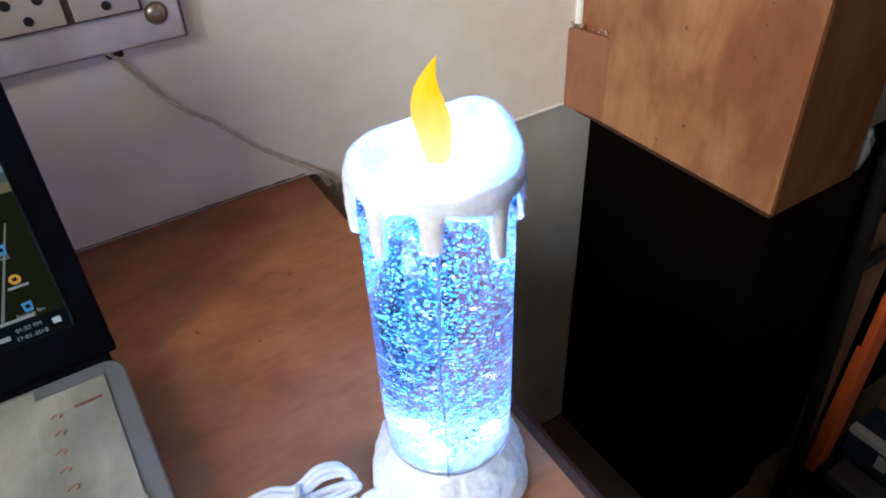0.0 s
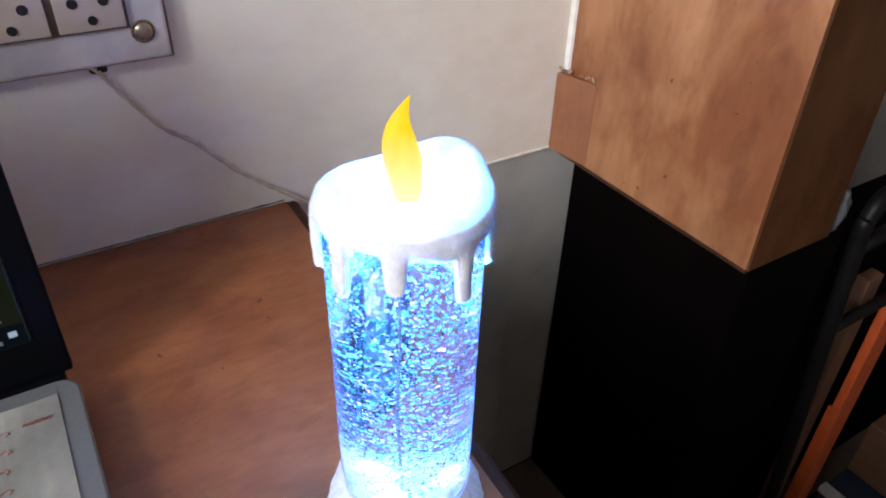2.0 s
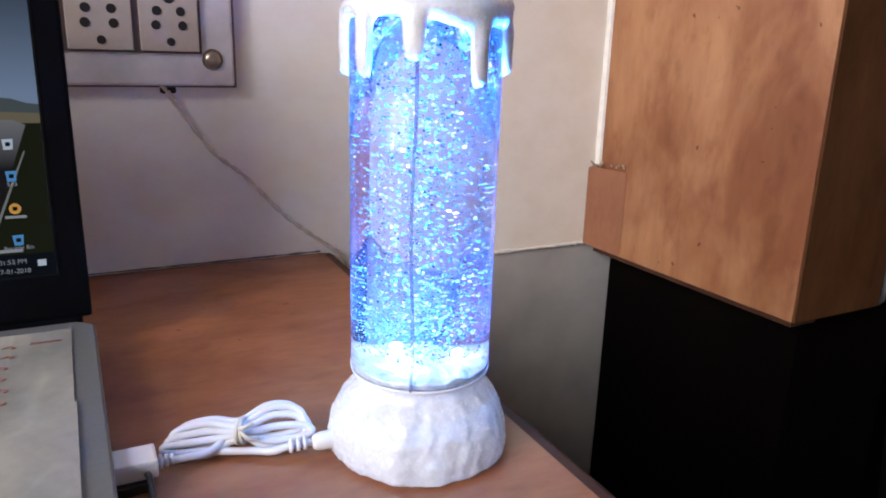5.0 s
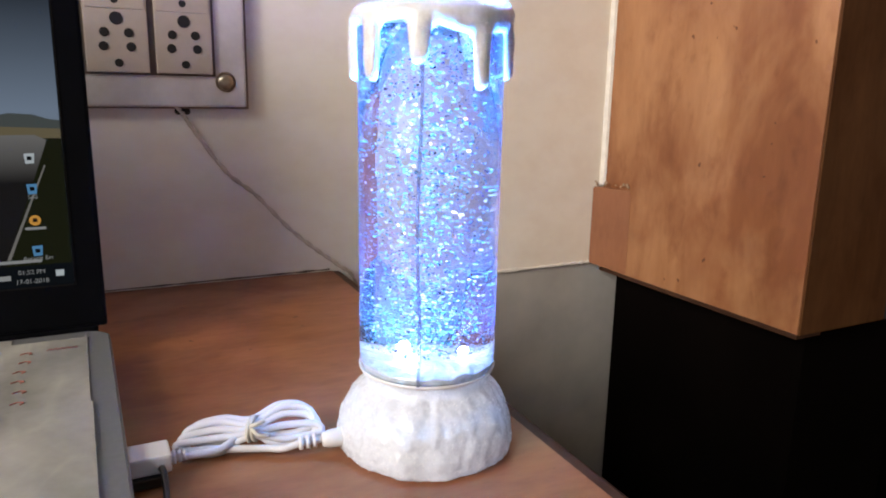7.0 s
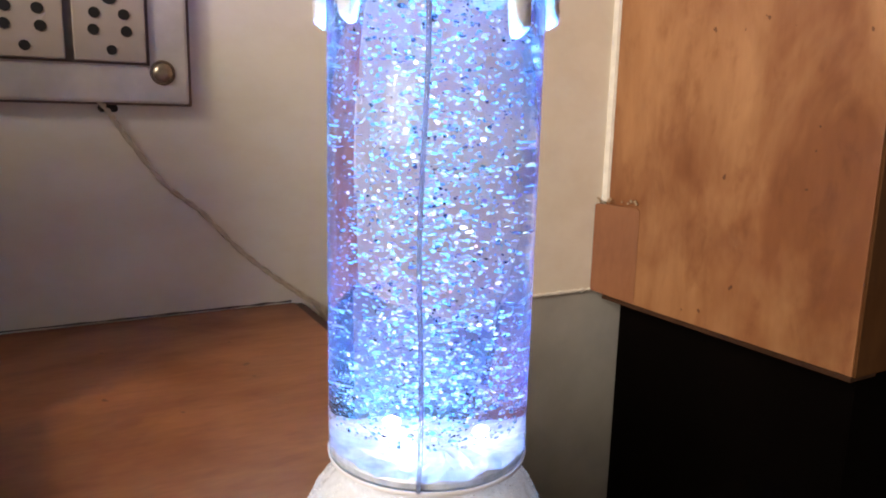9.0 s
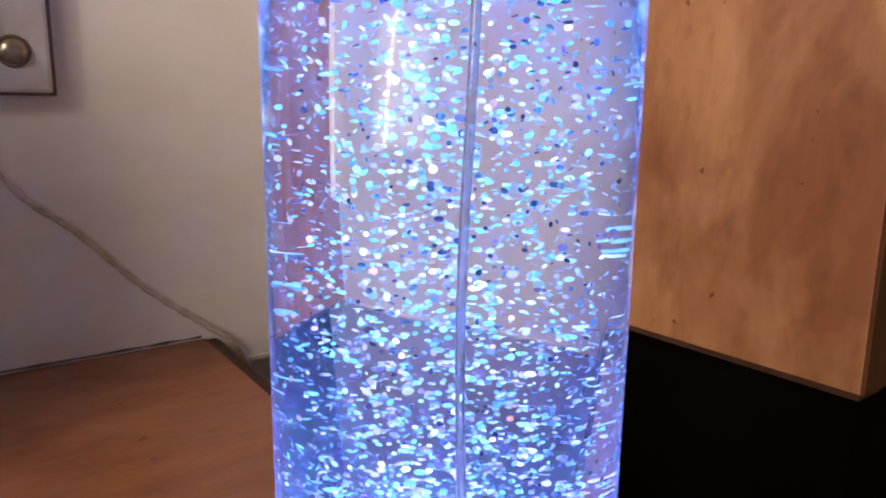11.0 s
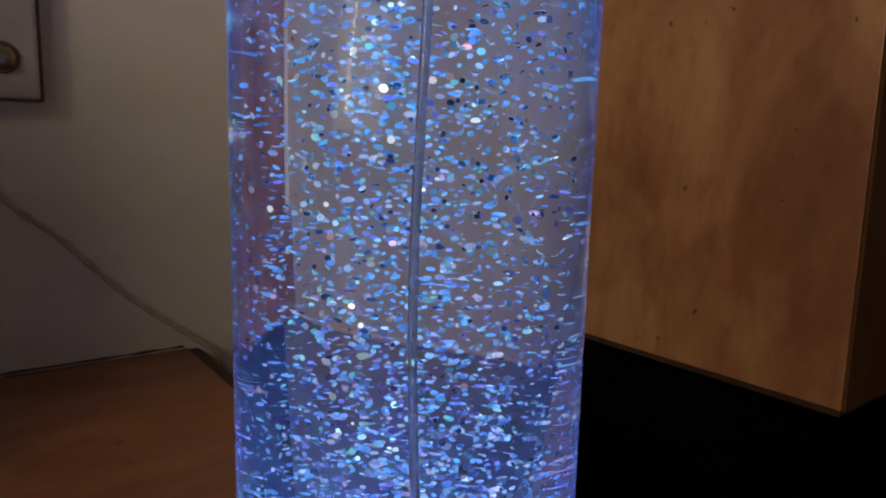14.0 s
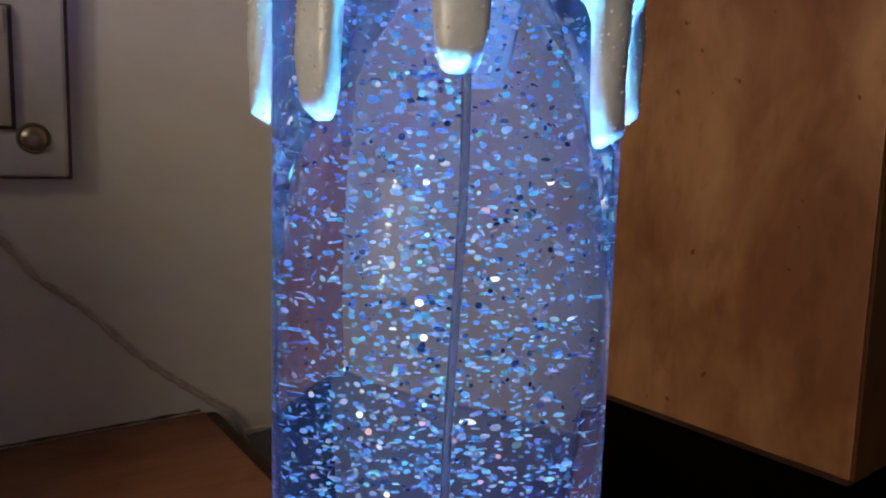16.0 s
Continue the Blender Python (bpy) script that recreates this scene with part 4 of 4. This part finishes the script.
# ---- beyond the cabinet: rack and stored things ----
def rack():
    r = tagged(empty("metal_rack", (0.56, 0.0, FLOOR_Z)), "black tubular metal rack standing beside the cabinet", "rack")
    part("upright", tube_bm([(0.545, 0.045, FLOOR_Z), (0.512, 0.045, -0.3), (0.470, 0.045, -0.03), (0.468, 0.045, 0.012), (0.485, 0.045, 0.030), (0.53, 0.045, 0.033), (0.7, 0.045, 0.033)], 0.0075, 12, 8), rack_black, r, "", True)
    part("upright", tube_bm([(0.99, 0.045, FLOOR_Z), (0.96, 0.045, -0.3), (0.93, 0.045, 0.0)], 0.009, 12, 4), rack_black, r, "", True)
    part("crossbar", tube_bm([(0.474, 0.045, -0.02), (0.6, 0.045, -0.012), (0.93, 0.045, -0.012)], 0.007, 12, 3), rack_black, r, "", True)
    part("crossbar", tube_bm([(0.490, 0.045, -0.12), (0.6, 0.045, -0.12), (0.95, 0.045, -0.12)], 0.006, 12, 3), rack_black, r, "", True)
    part("side_board", box_bm(0.560, 0.585, 0.058, 0.072, FLOOR_Z, -0.10, 0.001), carton_brown, r, "dark brown side board")
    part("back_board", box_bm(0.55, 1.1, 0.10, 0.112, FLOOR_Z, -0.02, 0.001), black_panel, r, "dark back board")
    part("shelf", box_bm(0.533, 0.98, -0.30, 0.06, -0.545, -0.535, 0.001), rack_black, r, "black shelf")
    return r


rack()
t = tagged(empty("orange_board", (0.615, 0.05, -0.535)), "bright orange upright plastic board on the rack", "board")
part("board", box_bm(0.603, 0.637, 0.045, 0.056, -0.5345, -0.04, 0.003), orange_mat, t)
part("lip", box_bm(0.599, 0.603, 0.043, 0.058, -0.5345, -0.30, 0.001), orange_mat, t)


def packet(name, label, x0, x1, y0, y1, z0, z1, cover, bars):
    p = tagged(empty(name, ((x0 + x1) / 2, (y0 + y1) / 2, z0)), label, "packet")
    part("body", box_bm(x0, x1, y0, y1, z0, z1, 0.003), cover, p)
    if bars:
        part("white_edge", box_bm(x0 - 0.001, x0 + 0.012, y0 - 0.001, y1 + 0.001, z1 - 0.010, z1 + 0.001, 0.001), book_white, p, "white printed edge")
    w = (y1 - y0) / 12
    for k in range(bars):
        h = 0.016 if k % 3 else 0.023
        part("print_bar", box_bm(x0 - 0.0012, x0 + 0.0005, y1 - w * (2.7 + k), y1 - w * (2.0 + k), z1 - 0.037, z1 - 0.037 + h), book_white, p)
    return p


packet("printed_packet", "navy packet with white printed bars, on the rack shelf", 0.645, 0.90, -0.22, 0.040, -0.5345, -0.462, book_navy, 7)
packet("brown_carton", "brown cardboard carton on top of the packets", 0.70, 0.97, -0.05, 0.040, -0.4605, -0.37, carton_brown, 0)
packet("grey_packet", "grey packet with white edge in front of the rack", 0.60, 0.642, -0.25, 0.030, -0.5345, -0.516, bag_grey, 0)
g = tagged(empty("grey_bag", (0.49, 0.1, -0.02)), "crumpled pale grey bag hanging at the cabinet side", "bag")
bm = bmesh.new()
bmesh.ops.create_icosphere(bm, subdivisions=4, radius=1.0)
for v in bm.verts:
    d = 1 + 0.22 * noise.noise(v.co * 2.2) + 0.08 * noise.noise(v.co * 6)
    v.co = Vector((0.484 + 0.009 * v.co.x * d, 0.085 + 0.014 * v.co.y * d, -0.002 + 0.026 * v.co.z * d))
part("sack", bm, bag_grey, g, "", True)
part("strap", tube_bm([(0.4735, 0.088, 0.06), (0.479, 0.086, 0.045), (0.485, 0.085, 0.02)], 0.002, 8, 4), bag_grey, g, "", True)
